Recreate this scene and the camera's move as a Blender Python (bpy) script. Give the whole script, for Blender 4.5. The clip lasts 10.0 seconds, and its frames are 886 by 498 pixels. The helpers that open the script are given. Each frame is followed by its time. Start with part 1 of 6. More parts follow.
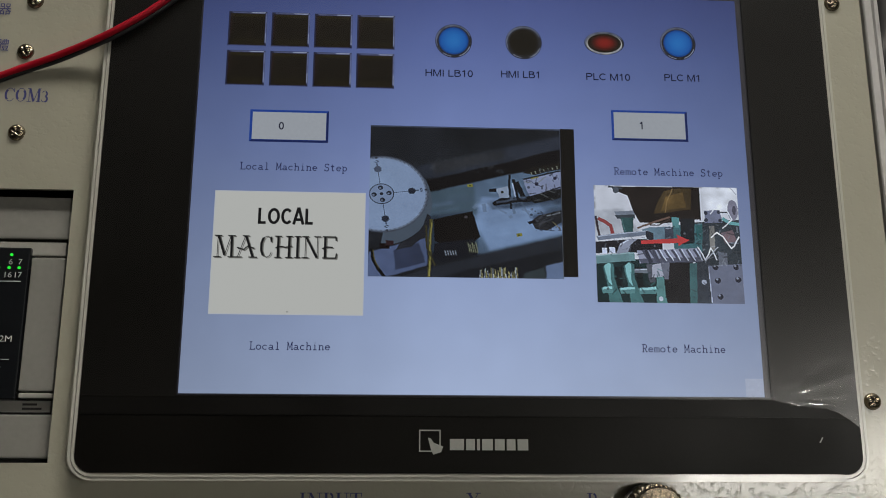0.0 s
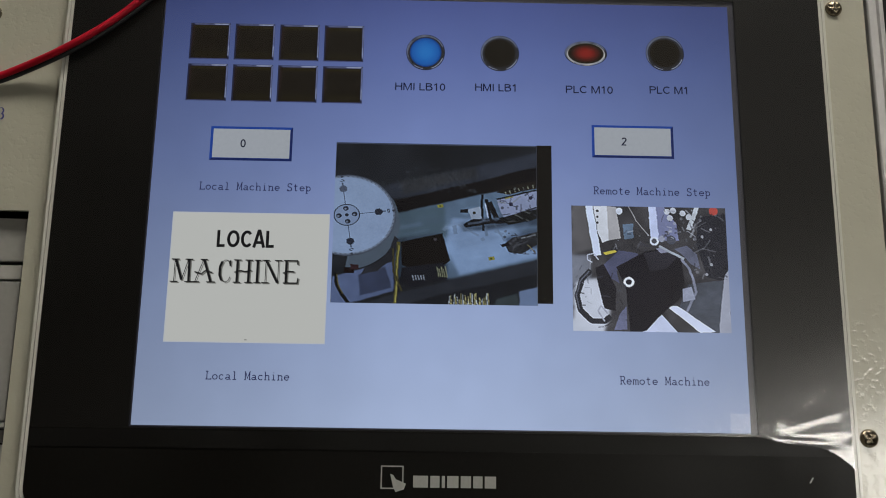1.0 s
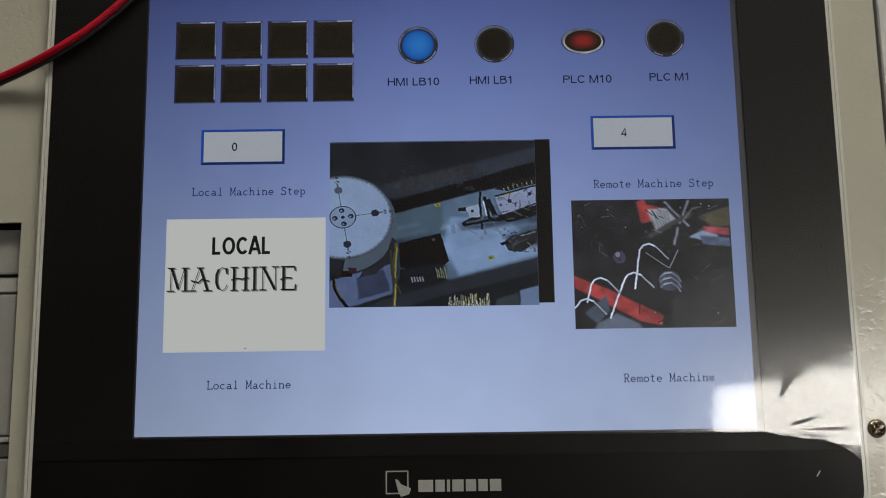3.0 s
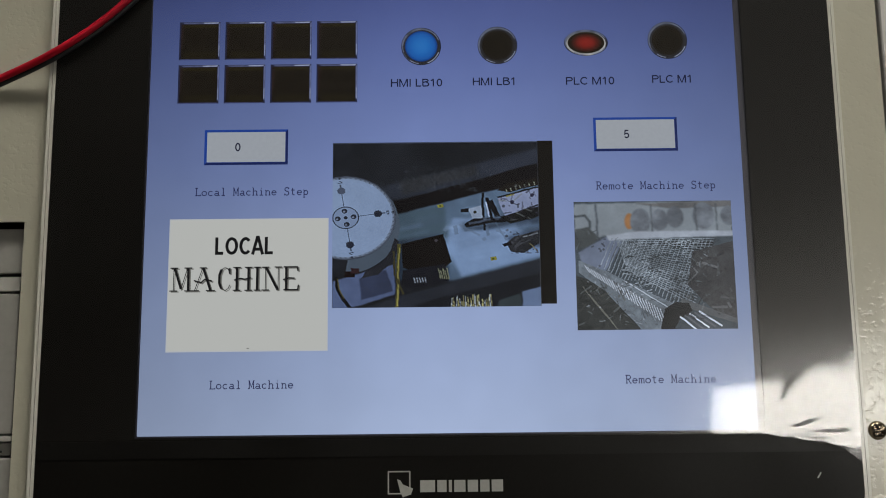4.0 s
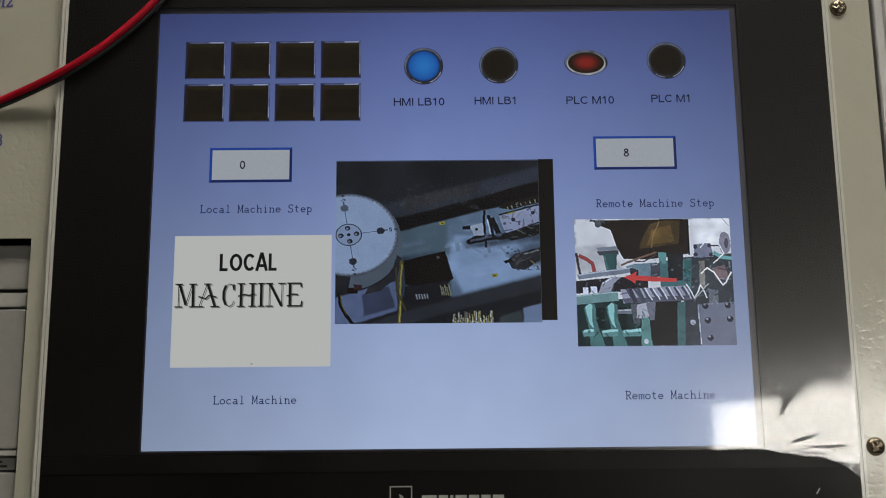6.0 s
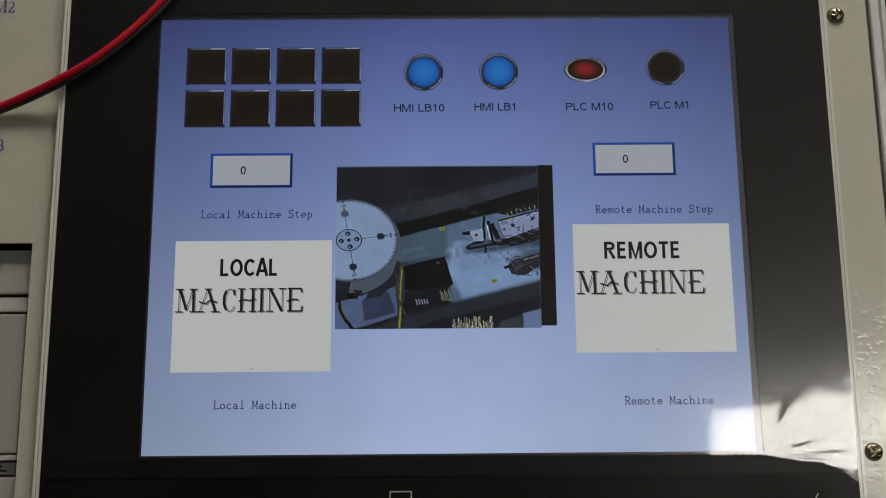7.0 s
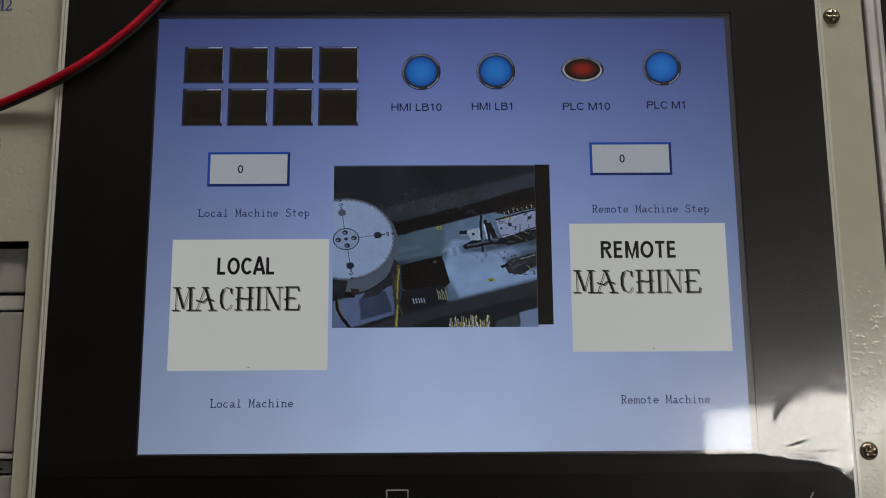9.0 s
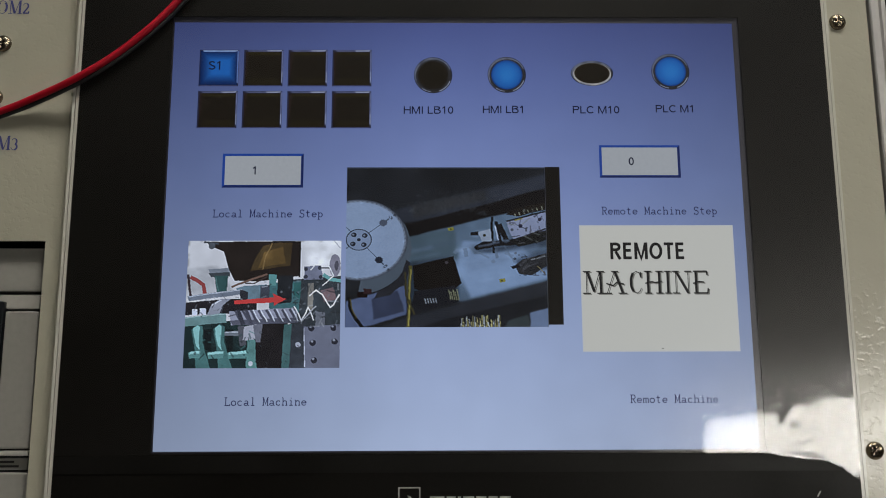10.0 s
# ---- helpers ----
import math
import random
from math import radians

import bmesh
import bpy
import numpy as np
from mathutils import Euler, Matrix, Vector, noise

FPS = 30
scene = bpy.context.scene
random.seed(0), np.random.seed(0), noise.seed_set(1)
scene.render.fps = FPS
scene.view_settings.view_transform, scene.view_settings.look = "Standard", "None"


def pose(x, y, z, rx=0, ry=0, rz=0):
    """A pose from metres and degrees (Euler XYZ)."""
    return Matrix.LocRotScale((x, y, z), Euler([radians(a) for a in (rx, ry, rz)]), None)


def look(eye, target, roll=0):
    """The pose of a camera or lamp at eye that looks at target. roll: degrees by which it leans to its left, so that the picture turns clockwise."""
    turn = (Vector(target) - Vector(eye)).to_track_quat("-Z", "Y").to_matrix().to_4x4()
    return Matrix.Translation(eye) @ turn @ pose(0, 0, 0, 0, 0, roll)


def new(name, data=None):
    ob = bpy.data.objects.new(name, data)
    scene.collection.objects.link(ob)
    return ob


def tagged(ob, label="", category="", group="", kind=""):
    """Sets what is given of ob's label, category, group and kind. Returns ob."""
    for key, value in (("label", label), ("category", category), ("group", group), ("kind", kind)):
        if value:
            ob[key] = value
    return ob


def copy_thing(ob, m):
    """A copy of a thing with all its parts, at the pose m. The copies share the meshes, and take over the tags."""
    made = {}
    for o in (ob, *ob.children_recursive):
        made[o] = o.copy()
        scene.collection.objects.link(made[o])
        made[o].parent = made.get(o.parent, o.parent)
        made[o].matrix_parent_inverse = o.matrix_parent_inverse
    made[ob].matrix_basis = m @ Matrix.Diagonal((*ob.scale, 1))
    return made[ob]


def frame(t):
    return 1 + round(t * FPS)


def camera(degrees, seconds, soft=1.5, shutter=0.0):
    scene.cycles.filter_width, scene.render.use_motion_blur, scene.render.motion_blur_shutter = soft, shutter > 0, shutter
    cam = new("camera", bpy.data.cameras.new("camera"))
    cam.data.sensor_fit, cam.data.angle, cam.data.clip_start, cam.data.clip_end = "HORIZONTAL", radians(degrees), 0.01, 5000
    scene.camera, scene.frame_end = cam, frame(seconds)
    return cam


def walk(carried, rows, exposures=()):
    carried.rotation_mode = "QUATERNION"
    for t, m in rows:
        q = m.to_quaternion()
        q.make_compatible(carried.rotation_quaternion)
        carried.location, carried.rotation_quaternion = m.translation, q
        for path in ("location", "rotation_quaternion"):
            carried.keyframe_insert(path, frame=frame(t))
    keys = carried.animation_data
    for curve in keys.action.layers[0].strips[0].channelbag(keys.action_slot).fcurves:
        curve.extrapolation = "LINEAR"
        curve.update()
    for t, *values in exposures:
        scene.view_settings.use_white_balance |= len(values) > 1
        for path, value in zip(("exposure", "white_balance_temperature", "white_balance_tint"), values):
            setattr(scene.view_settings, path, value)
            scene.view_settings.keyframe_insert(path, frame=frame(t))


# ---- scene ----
# The console leans back. Panel space: origin at the display's centre, x right, z up the panel, y into it.
LEAN = 40.0
BASE = pose(0, 0, 1.25, -LEAN)
UPRIGHT = BASE @ pose(0, 0, -1.25)
cam = camera(50.08, 10.0, soft=1.0)
PATH = [
    (0, (-0.0374, -0.3980, 1.1243), (0.0760, 1.5432, 1.5922), 0.12),
    (0.5, (-0.0097, -0.3947, 1.1326), (0.0474, 1.5494, 1.5989), 0.96),
    (1, (-0.0070, -0.3823, 1.1446), (0.0247, 1.5684, 1.5846), 0.80),
    (1.5, (-0.0048, -0.3800, 1.1632), (0.0083, 1.5923, 1.4946), 0.05),
    (2, (-0.0025, -0.3808, 1.1669), (0.0102, 1.5931, 1.4886), -0.80),
    (2.5, (-0.0016, -0.3802, 1.1696), (0.0065, 1.5948, 1.4845), -0.88),
    (4, (-0.0037, -0.3820, 1.1711), (0.0090, 1.5935, 1.4830), -0.64),
    (4.5, (-0.0039, -0.3824, 1.1702), (0.0035, 1.5910, 1.4955), -0.62),
    (5, (-0.0028, -0.3832, 1.1701), (-0.0012, 1.5892, 1.5009), -0.61),
    (5.5, (-0.0034, -0.3849, 1.1705), (0.0035, 1.5865, 1.5078), -0.59),
    (7, (-0.0053, -0.3877, 1.1699), (0.0120, 1.5797, 1.5295), -0.48),
    (7.5, (-0.0045, -0.3870, 1.1691), (0.0146, 1.5803, 1.5292), -0.47),
    (8, (-0.0044, -0.3874, 1.1694), (0.0163, 1.5799, 1.5292), -0.54),
    (8.5, (-0.0056, -0.3870, 1.1687), (0.0195, 1.5790, 1.5346), -0.48),
    (9, (-0.0061, -0.3882, 1.1689), (0.0215, 1.5786, 1.5309), -0.41),
    (9.5, (-0.0071, -0.3895, 1.1674), (0.0223, 1.5754, 1.5389), -0.42),
    (10, (-0.0116, -0.3926, 1.1653), (0.0188, 1.5713, 1.5426), -0.25),
]
walk(cam, [(t, UPRIGHT @ look(eye, target, roll)) for t, eye, target, roll in PATH],
     [(0.0, -0.1), (0.8, 0.0), (5.5, 0.0), (7.0, -0.04), (7.5, -0.14), (8.5, -0.16), (9.4, -0.2), (10.0, -0.05)])

# ---- world and exposure ----
world = bpy.data.worlds.new("world")
scene.world = world
world.use_nodes = True
world.node_tree.nodes["Background"].inputs["Color"].default_value = (0.6, 0.7, 0.9, 1)
world.node_tree.nodes["Background"].inputs["Strength"].default_value = 0.05
scene.view_settings.exposure = 0.0
DIFFUSER_GLOW = 23.0      # ceiling luminaires
SCREEN_GLOW = 0.96        # display backlight


# ---- materials ----
def lin(c):
    """Linear colour from 0..255 display values."""
    return tuple(((max(v, 0) / 255 + 0.055) / 1.055) ** 2.4 if v > 10 else v / 255 / 12.92 for v in c)


def nodes_of(name):
    m = bpy.data.materials.new(name)
    m.use_nodes = True
    nt = m.node_tree
    return m, nt, nt.nodes["Principled BSDF"]


def link(nt, a, b):
    nt.links.new(a, b)


def surface(name, colour, rough=0.5, metal=0.0, vary=0.12, grain=120.0, broad=9.0, bump=0.0, bump_scale=400.0, coat=0.0, rough_vary=0.1, depth=0.001):
    """A paint, plastic or metal with grain and broad stains, in real size."""
    m, nt, b = nodes_of(name)
    co = nt.nodes.new("ShaderNodeTexCoord")
    n1 = nt.nodes.new("ShaderNodeTexNoise")
    n1.inputs["Scale"].default_value, n1.inputs["Detail"].default_value = grain, 6
    n2 = nt.nodes.new("ShaderNodeTexNoise")
    n2.inputs["Scale"].default_value, n2.inputs["Detail"].default_value = broad, 4
    link(nt, co.outputs["Object"], n1.inputs["Vector"])
    link(nt, co.outputs["Object"], n2.inputs["Vector"])
    add = nt.nodes.new("ShaderNodeMath")
    add.operation = "ADD"
    link(nt, n1.outputs["Fac"], add.inputs[0])
    link(nt, n2.outputs["Fac"], add.inputs[1])
    mr = nt.nodes.new("ShaderNodeMapRange")
    mr.inputs["From Min"].default_value, mr.inputs["From Max"].default_value = 0.6, 1.4
    mr.inputs["To Min"].default_value, mr.inputs["To Max"].default_value = 1 - vary, 1 + vary
    link(nt, add.outputs[0], mr.inputs["Value"])
    mul = nt.nodes.new("ShaderNodeVectorMath")
    mul.operation = "SCALE"
    mul.inputs[0].default_value = colour
    link(nt, mr.outputs["Result"], mul.inputs["Scale"])
    link(nt, mul.outputs["Vector"], b.inputs["Base Color"])
    rr = nt.nodes.new("ShaderNodeMapRange")
    rr.inputs["From Min"].default_value, rr.inputs["From Max"].default_value = 0.3, 0.7
    rr.inputs["To Min"].default_value, rr.inputs["To Max"].default_value = max(0.02, rough - rough_vary), min(1, rough + rough_vary)
    link(nt, n2.outputs["Fac"], rr.inputs["Value"])
    link(nt, rr.outputs["Result"], b.inputs["Roughness"])
    b.inputs["Metallic"].default_value = metal
    b.inputs["Coat Weight"].default_value, b.inputs["Coat Roughness"].default_value = coat, 0.06
    if bump:
        n3 = nt.nodes.new("ShaderNodeTexNoise")
        n3.inputs["Scale"].default_value, n3.inputs["Detail"].default_value = bump_scale, 3
        link(nt, co.outputs["Object"], n3.inputs["Vector"])
        bp = nt.nodes.new("ShaderNodeBump")
        bp.inputs["Strength"].default_value, bp.inputs["Distance"].default_value = bump, depth
        link(nt, n3.outputs["Fac"], bp.inputs["Height"])
        link(nt, bp.outputs["Normal"], b.inputs["Normal"])
        link(nt, bp.outputs["Normal"], b.inputs["Coat Normal"])
    return m


def glow(name, colour, strength=1.0, vary=0.0, scale=900.0):
    """Something that gives off light: a display's picture or a lamp."""
    m, nt, b = nodes_of(name)
    nt.nodes.remove(b)
    e = nt.nodes.new("ShaderNodeEmission")
    e.inputs["Strength"].default_value = strength
    e.inputs["Color"].default_value = (*colour, 1)
    if vary:
        co = nt.nodes.new("ShaderNodeTexCoord")
        n = nt.nodes.new("ShaderNodeTexNoise")
        n.inputs["Scale"].default_value, n.inputs["Detail"].default_value = scale, 5
        mr = nt.nodes.new("ShaderNodeMapRange")
        mr.inputs["From Min"].default_value, mr.inputs["From Max"].default_value = 0.32, 0.68
        mr.inputs["To Min"].default_value, mr.inputs["To Max"].default_value = strength * (1 - vary), strength * (1 + vary)
        link(nt, co.outputs["Object"], n.inputs["Vector"])
        link(nt, n.outputs["Fac"], mr.inputs["Value"])
        link(nt, mr.outputs["Result"], e.inputs["Strength"])
    link(nt, e.outputs[0], nt.nodes["Material Output"].inputs["Surface"])
    return m


INK = {}
COLOUR_OF = {}


def ink(*c, vary=0.3, scale=700.0):
    """A colour of the display's pictures, as the backlight shows it."""
    key = (*c, vary, scale)
    if key not in INK:
        INK[key] = glow("display_colour", lin(c), SCREEN_GLOW, vary, scale)
        COLOUR_OF[INK[key].name] = (c, vary)
    return INK[key]


def display_gradient():
    """The display's blue background, paler towards its lower edge, partly as painted-in viewing-angle dimming."""
    m, nt, b = nodes_of("display_background")
    nt.nodes.remove(b)
    co = nt.nodes.new("ShaderNodeTexCoord")
    sep = nt.nodes.new("ShaderNodeSeparateXYZ")
    mr = nt.nodes.new("ShaderNodeMapRange")
    mr.inputs["From Min"].default_value, mr.inputs["From Max"].default_value = -0.092, 0.092
    ramp = nt.nodes.new("ShaderNodeValToRGB")
    stops = ((0.0, (163, 179, 212)), (0.3, (145, 162, 201)), (0.6, (116, 133, 183)), (0.85, (89, 104, 158)), (1.0, (70, 82, 136)))
    el = ramp.color_ramp.elements
    while len(el) < len(stops):
        el.new(0.5)
    for e, (p, c) in zip(el, stops):
        e.position, e.color = p, (*lin(c), 1)
    em = nt.nodes.new("ShaderNodeEmission")
    em.inputs["Strength"].default_value = SCREEN_GLOW
    link(nt, co.outputs["Object"], sep.inputs[0])
    link(nt, sep.outputs["Z"], mr.inputs["Value"])
    link(nt, mr.outputs["Result"], ramp.inputs["Fac"])
    link(nt, ramp.outputs["Color"], em.inputs["Color"])
    # sideways dimming with viewing angle, put into the strength of the glow
    side = nt.nodes.new("ShaderNodeMapRange")
    side.inputs["From Min"].default_value, side.inputs["From Max"].default_value = -0.123, 0.123
    side_falloff = nt.nodes.new("ShaderNodeValToRGB")
    levels = ((0.0, 0.64), (0.2, 0.80), (0.45, 1.04), (0.6, 1.02), (0.85, 0.83), (1.0, 0.70))
    el = side_falloff.color_ramp.elements
    while len(el) < len(levels):
        el.new(0.5)
    for e, (p, v) in zip(el, levels):
        e.position, e.color = p, (v, v, v, 1)
    spots = nt.nodes.new("ShaderNodeTexNoise")
    spots.inputs["Scale"].default_value, spots.inputs["Detail"].default_value = 60, 4
    soft = nt.nodes.new("ShaderNodeMapRange")
    soft.inputs["To Min"].default_value, soft.inputs["To Max"].default_value = 0.93, 1.07
    both = nt.nodes.new("ShaderNodeMath")
    both.operation = "MULTIPLY"
    link(nt, co.outputs["Object"], spots.inputs["Vector"])
    link(nt, spots.outputs["Fac"], soft.inputs["Value"])
    link(nt, sep.outputs["X"], side.inputs["Value"])
    link(nt, side.outputs["Result"], side_falloff.inputs["Fac"])
    link(nt, side_falloff.outputs["Color"], both.inputs[0])
    link(nt, soft.outputs["Result"], both.inputs[1])
    link(nt, both.outputs[0], em.inputs["Strength"])
    link(nt, em.outputs[0], nt.nodes["Material Output"].inputs["Surface"])
    return m


def clear_film(name, rough, ior=1.5):
    """A clear glossy cover that mirrors the room faintly."""
    m, nt, b = nodes_of(name)
    nt.nodes.remove(b)
    tr = nt.nodes.new("ShaderNodeBsdfTransparent")
    gl = nt.nodes.new("ShaderNodeBsdfGlossy")
    gl.inputs["Roughness"].default_value = rough
    fr = nt.nodes.new("ShaderNodeFresnel")
    fr.inputs["IOR"].default_value = ior
    mix = nt.nodes.new("ShaderNodeMixShader")
    link(nt, fr.outputs[0], mix.inputs[0])
    lobes = gl
    for spread, share in ((0.19, 0.42), (0.38, 0.22)):
        hz = nt.nodes.new("ShaderNodeBsdfGlossy")
        hz.inputs["Roughness"].default_value = spread
        both = nt.nodes.new("ShaderNodeMixShader")
        both.inputs[0].default_value = share
        link(nt, lobes.outputs[0], both.inputs[1])
        link(nt, hz.outputs[0], both.inputs[2])
        lobes = both
    link(nt, tr.outputs[0], mix.inputs[1])
    link(nt, lobes.outputs[0], mix.inputs[2])
    link(nt, mix.outputs[0], nt.nodes["Material Output"].inputs["Surface"])
    return m


CREAM = surface("cream_hammered_paint", (0.338, 0.324, 0.258), 0.4, vary=0.06, grain=60, broad=5, rough_vary=0.05, coat=0.85)


def hammered(m):
    """Shallow pits and ripples of the hammered paint, at two sizes."""
    nt = m.node_tree
    b = nt.nodes["Principled BSDF"]
    co = nt.nodes.new("ShaderNodeTexCoord")
    fields = []
    for size, lo, hi in ((90.0, 0.30, 0.80), (460.0, 0.52, 0.70)):
        n = nt.nodes.new("ShaderNodeTexNoise")
        n.inputs["Scale"].default_value, n.inputs["Detail"].default_value = size, 2
        pit = nt.nodes.new("ShaderNodeMapRange")
        pit.inputs["From Min"].default_value, pit.inputs["From Max"].default_value = lo, hi
        pit.inputs["To Min"].default_value, pit.inputs["To Max"].default_value = 1.0, 0.0
        link(nt, co.outputs["Object"], n.inputs["Vector"])
        link(nt, n.outputs["Fac"], pit.inputs["Value"])
        fields.append(pit)
    add = nt.nodes.new("ShaderNodeMath")
    add.operation = "ADD"
    link(nt, fields[0].outputs["Result"], add.inputs[0])
    link(nt, fields[1].outputs["Result"], add.inputs[1])
    bp = nt.nodes.new("ShaderNodeBump")
    bp.inputs["Strength"].default_value, bp.inputs["Distance"].default_value = 0.10, 0.0005
    link(nt, add.outputs[0], bp.inputs["Height"])
    link(nt, bp.outputs["Normal"], b.inputs["Normal"])
    link(nt, bp.outputs["Normal"], b.inputs["Coat Normal"])
    b.inputs["Coat Roughness"].default_value = 0.14


hammered(CREAM)
BEZEL = surface("black_bezel_print", (0.0046, 0.0041, 0.0034), 0.4, vary=0.2, grain=800, broad=14)
BEZEL.node_tree.nodes["Principled BSDF"].inputs["Specular IOR Level"].default_value = 0.11
FILM_EDGE = surface("dull_film_margin", (0.0056, 0.0052, 0.0047), 0.42, vary=0.15, grain=500, broad=20)
FILM_EDGE.node_tree.nodes["Principled BSDF"].inputs["Specular IOR Level"].default_value = 0.16
RIM = surface("pale_grey_plastic", (0.45, 0.44, 0.39), 0.16, vary=0.06, grain=300, broad=20)
SURROUND = surface("display_margin_print", (0.022, 0.022, 0.034), 0.4, vary=0.1, grain=300)
GASKET = surface("black_gasket", (0.012, 0.012, 0.012), 0.6, vary=0.2)
STEEL = surface("nickel_plated_steel", (0.27, 0.225, 0.165), 0.2, metal=1.0, vary=0.25, grain=500, broad=60, bump=0.5, bump_scale=700)
ALU = surface("brushed_aluminium", (0.5, 0.49, 0.48), 0.4, metal=0.35, vary=0.1, grain=200, broad=15)
DARK = surface("dark_interior", (0.015, 0.014, 0.013), 0.7, vary=0.2)
PLC_GREY = surface("grey_moulded_plastic", (0.225, 0.217, 0.198), 0.5, vary=0.08, grain=400, broad=25, bump=0.03, bump_scale=1800)
PLC_PALE = surface("pale_moulded_plastic", (0.32, 0.31, 0.28), 0.45, vary=0.08, grain=400, broad=25)
PLC_BLACK = surface("black_label_film", (0.008, 0.009, 0.011), 0.3, vary=0.2, grain=600)
RED = surface("red_pvc_insulation", (0.37, 0.003, 0.016), 0.5, vary=0.1, grain=300, broad=40)
RED.node_tree.nodes["Principled BSDF"].inputs["Specular IOR Level"].default_value = 0.22
BLACK_PVC = surface("black_pvc", (0.012, 0.012, 0.013), 0.45, vary=0.2, grain=300)
BLUE_PRINT = surface("blue_silkscreen_ink", (0.035, 0.04, 0.16), 0.5, vary=0.25, grain=900)
WHITE_PRINT = surface("white_silkscreen_ink", (0.5, 0.5, 0.48), 0.5, vary=0.1, grain=900)
GREY_PRINT = surface("grey_silkscreen_ink", (0.28, 0.28, 0.26), 0.5, vary=0.1, grain=900)
WALL_PAINT = surface("wall_paint", (0.13, 0.125, 0.115), 0.8, vary=0.06, grain=40, broad=1.5, bump=0.1, bump_scale=200)
CEILING_PAINT = surface("ceiling_paint", (0.25, 0.245, 0.23), 0.85, vary=0.05, grain=40, broad=1.5)
FLOOR_VINYL = surface("grey_floor_vinyl", (0.2, 0.2, 0.19), 0.5, vary=0.15, grain=60, broad=2)
BENCH_TOP = surface("grey_laminate", (0.3, 0.3, 0.29), 0.45, vary=0.08, grain=200, broad=5)
LED_GREEN = glow("green_led", (0.03, 0.8, 0.05), 0.9)
DIFFUSER = glow("luminaire_diffuser", (1.0, 0.96, 0.88), DIFFUSER_GLOW)
PHOTO = glow("display_picture", (1, 1, 1), SCREEN_GLOW)
tint_node = PHOTO.node_tree.nodes.new("ShaderNodeVertexColor")
tint_node.layer_name = "picture"
PHOTO.node_tree.links.new(tint_node.outputs["Color"], PHOTO.node_tree.nodes["Emission"].inputs["Color"])
SCREEN_BLUE = display_gradient()
FILM = clear_film("protective_film", 0.04, ior=1.74)


# ---- building helpers ----
def part(name, bm, material, parent, label="", at=None, smooth=False):
    """Links a bmesh as one mesh object under a thing or a part."""
    me = bpy.data.meshes.new(name)
    bmesh.ops.recalc_face_normals(bm, faces=bm.faces)
    bm.to_mesh(me)
    bm.free()
    for m in material if isinstance(material, (list, tuple)) else [material]:
        me.materials.append(m)
    if smooth:
        for p in me.polygons:
            p.use_smooth = True
    ob = new(name, me)
    ob.parent = parent
    if at is not None:
        ob.location = at
    if label:
        ob["label"] = label
    return ob


def thing(name, label, category, m=None, group="", kind=""):
    ob = new(name)
    ob.empty_display_size = 0.02
    ob.matrix_basis = BASE if m is None else m
    return tagged(ob, label, category, group, kind)


def box(bm, x0, x1, y0, y1, z0, z1, bevel=0.0, mat=0):
    """A bevelled block."""
    r = bmesh.ops.create_cube(bm, size=1.0, matrix=Matrix.Translation(((x0 + x1) / 2, (y0 + y1) / 2, (z0 + z1) / 2)) @ Matrix.Diagonal((x1 - x0, y1 - y0, z1 - z0, 1)))
    faces = list({f for v in r["verts"] for f in v.link_faces})
    for f in faces:
        f.material_index = mat
    if bevel:
        edges = list({e for v in r["verts"] for e in v.link_edges})
        bmesh.ops.bevel(bm, geom=edges, offset=bevel, segments=2, affect="EDGES", profile=0.6)
    return bm


def block(*a, **k):
    return box(bmesh.new(), *a, **k)


def slab(bm, pts, y0, y1, mat=0):
    """A flat outline (x, z) with thickness from y0 to y1."""
    front = [bm.verts.new((x, y0, z)) for x, z in pts]
    back = [bm.verts.new((x, y1, z)) for x, z in pts]
    fs = [bm.faces.new(front), bm.faces.new(back[::-1])]
    for i in range(len(pts)):
        j = (i + 1) % len(pts)
        fs.append(bm.faces.new((front[j], front[i], back[i], back[j])))
    for f in fs:
        f.material_index = mat
    return bm


def rounded(x0, x1, z0, z1, r, n=6):
    pts = []
    for cx, cz, a0 in ((x1 - r, z1 - r, 0), (x0 + r, z1 - r, 90), (x0 + r, z0 + r, 180), (x1 - r, z0 + r, 270)):
        for i in range(n + 1):
            a = radians(a0 + 90 * i / n)
            pts.append((cx + r * math.cos(a), cz + r * math.sin(a)))
    return pts


def ellipse(cx, cz, rx, rz, n=40):
    return [(cx + rx * math.cos(2 * math.pi * i / n), cz + rz * math.sin(2 * math.pi * i / n)) for i in range(n)]


def smooth(a):
    a = min(1.0, max(0.0, a))
    return a * a * (3 - 2 * a)


def ring(bm, outer, inner, y0, y1, mat=0):
    """A frame between two outlines of equal count, from y0 (front) to y1."""
    n = len(outer)
    rows = [[bm.verts.new((x, y, z)) for x, z in pts] for pts, y in ((outer, y1), (outer, y0), (inner, y0), (inner, y1))]
    for a, b in ((0, 1), (1, 2), (2, 3), (3, 0)):
        for i in range(n):
            j = (i + 1) % n
            f = bm.faces.new((rows[a][i], rows[a][j], rows[b][j], rows[b][i]))
            f.material_index = mat
    return bm


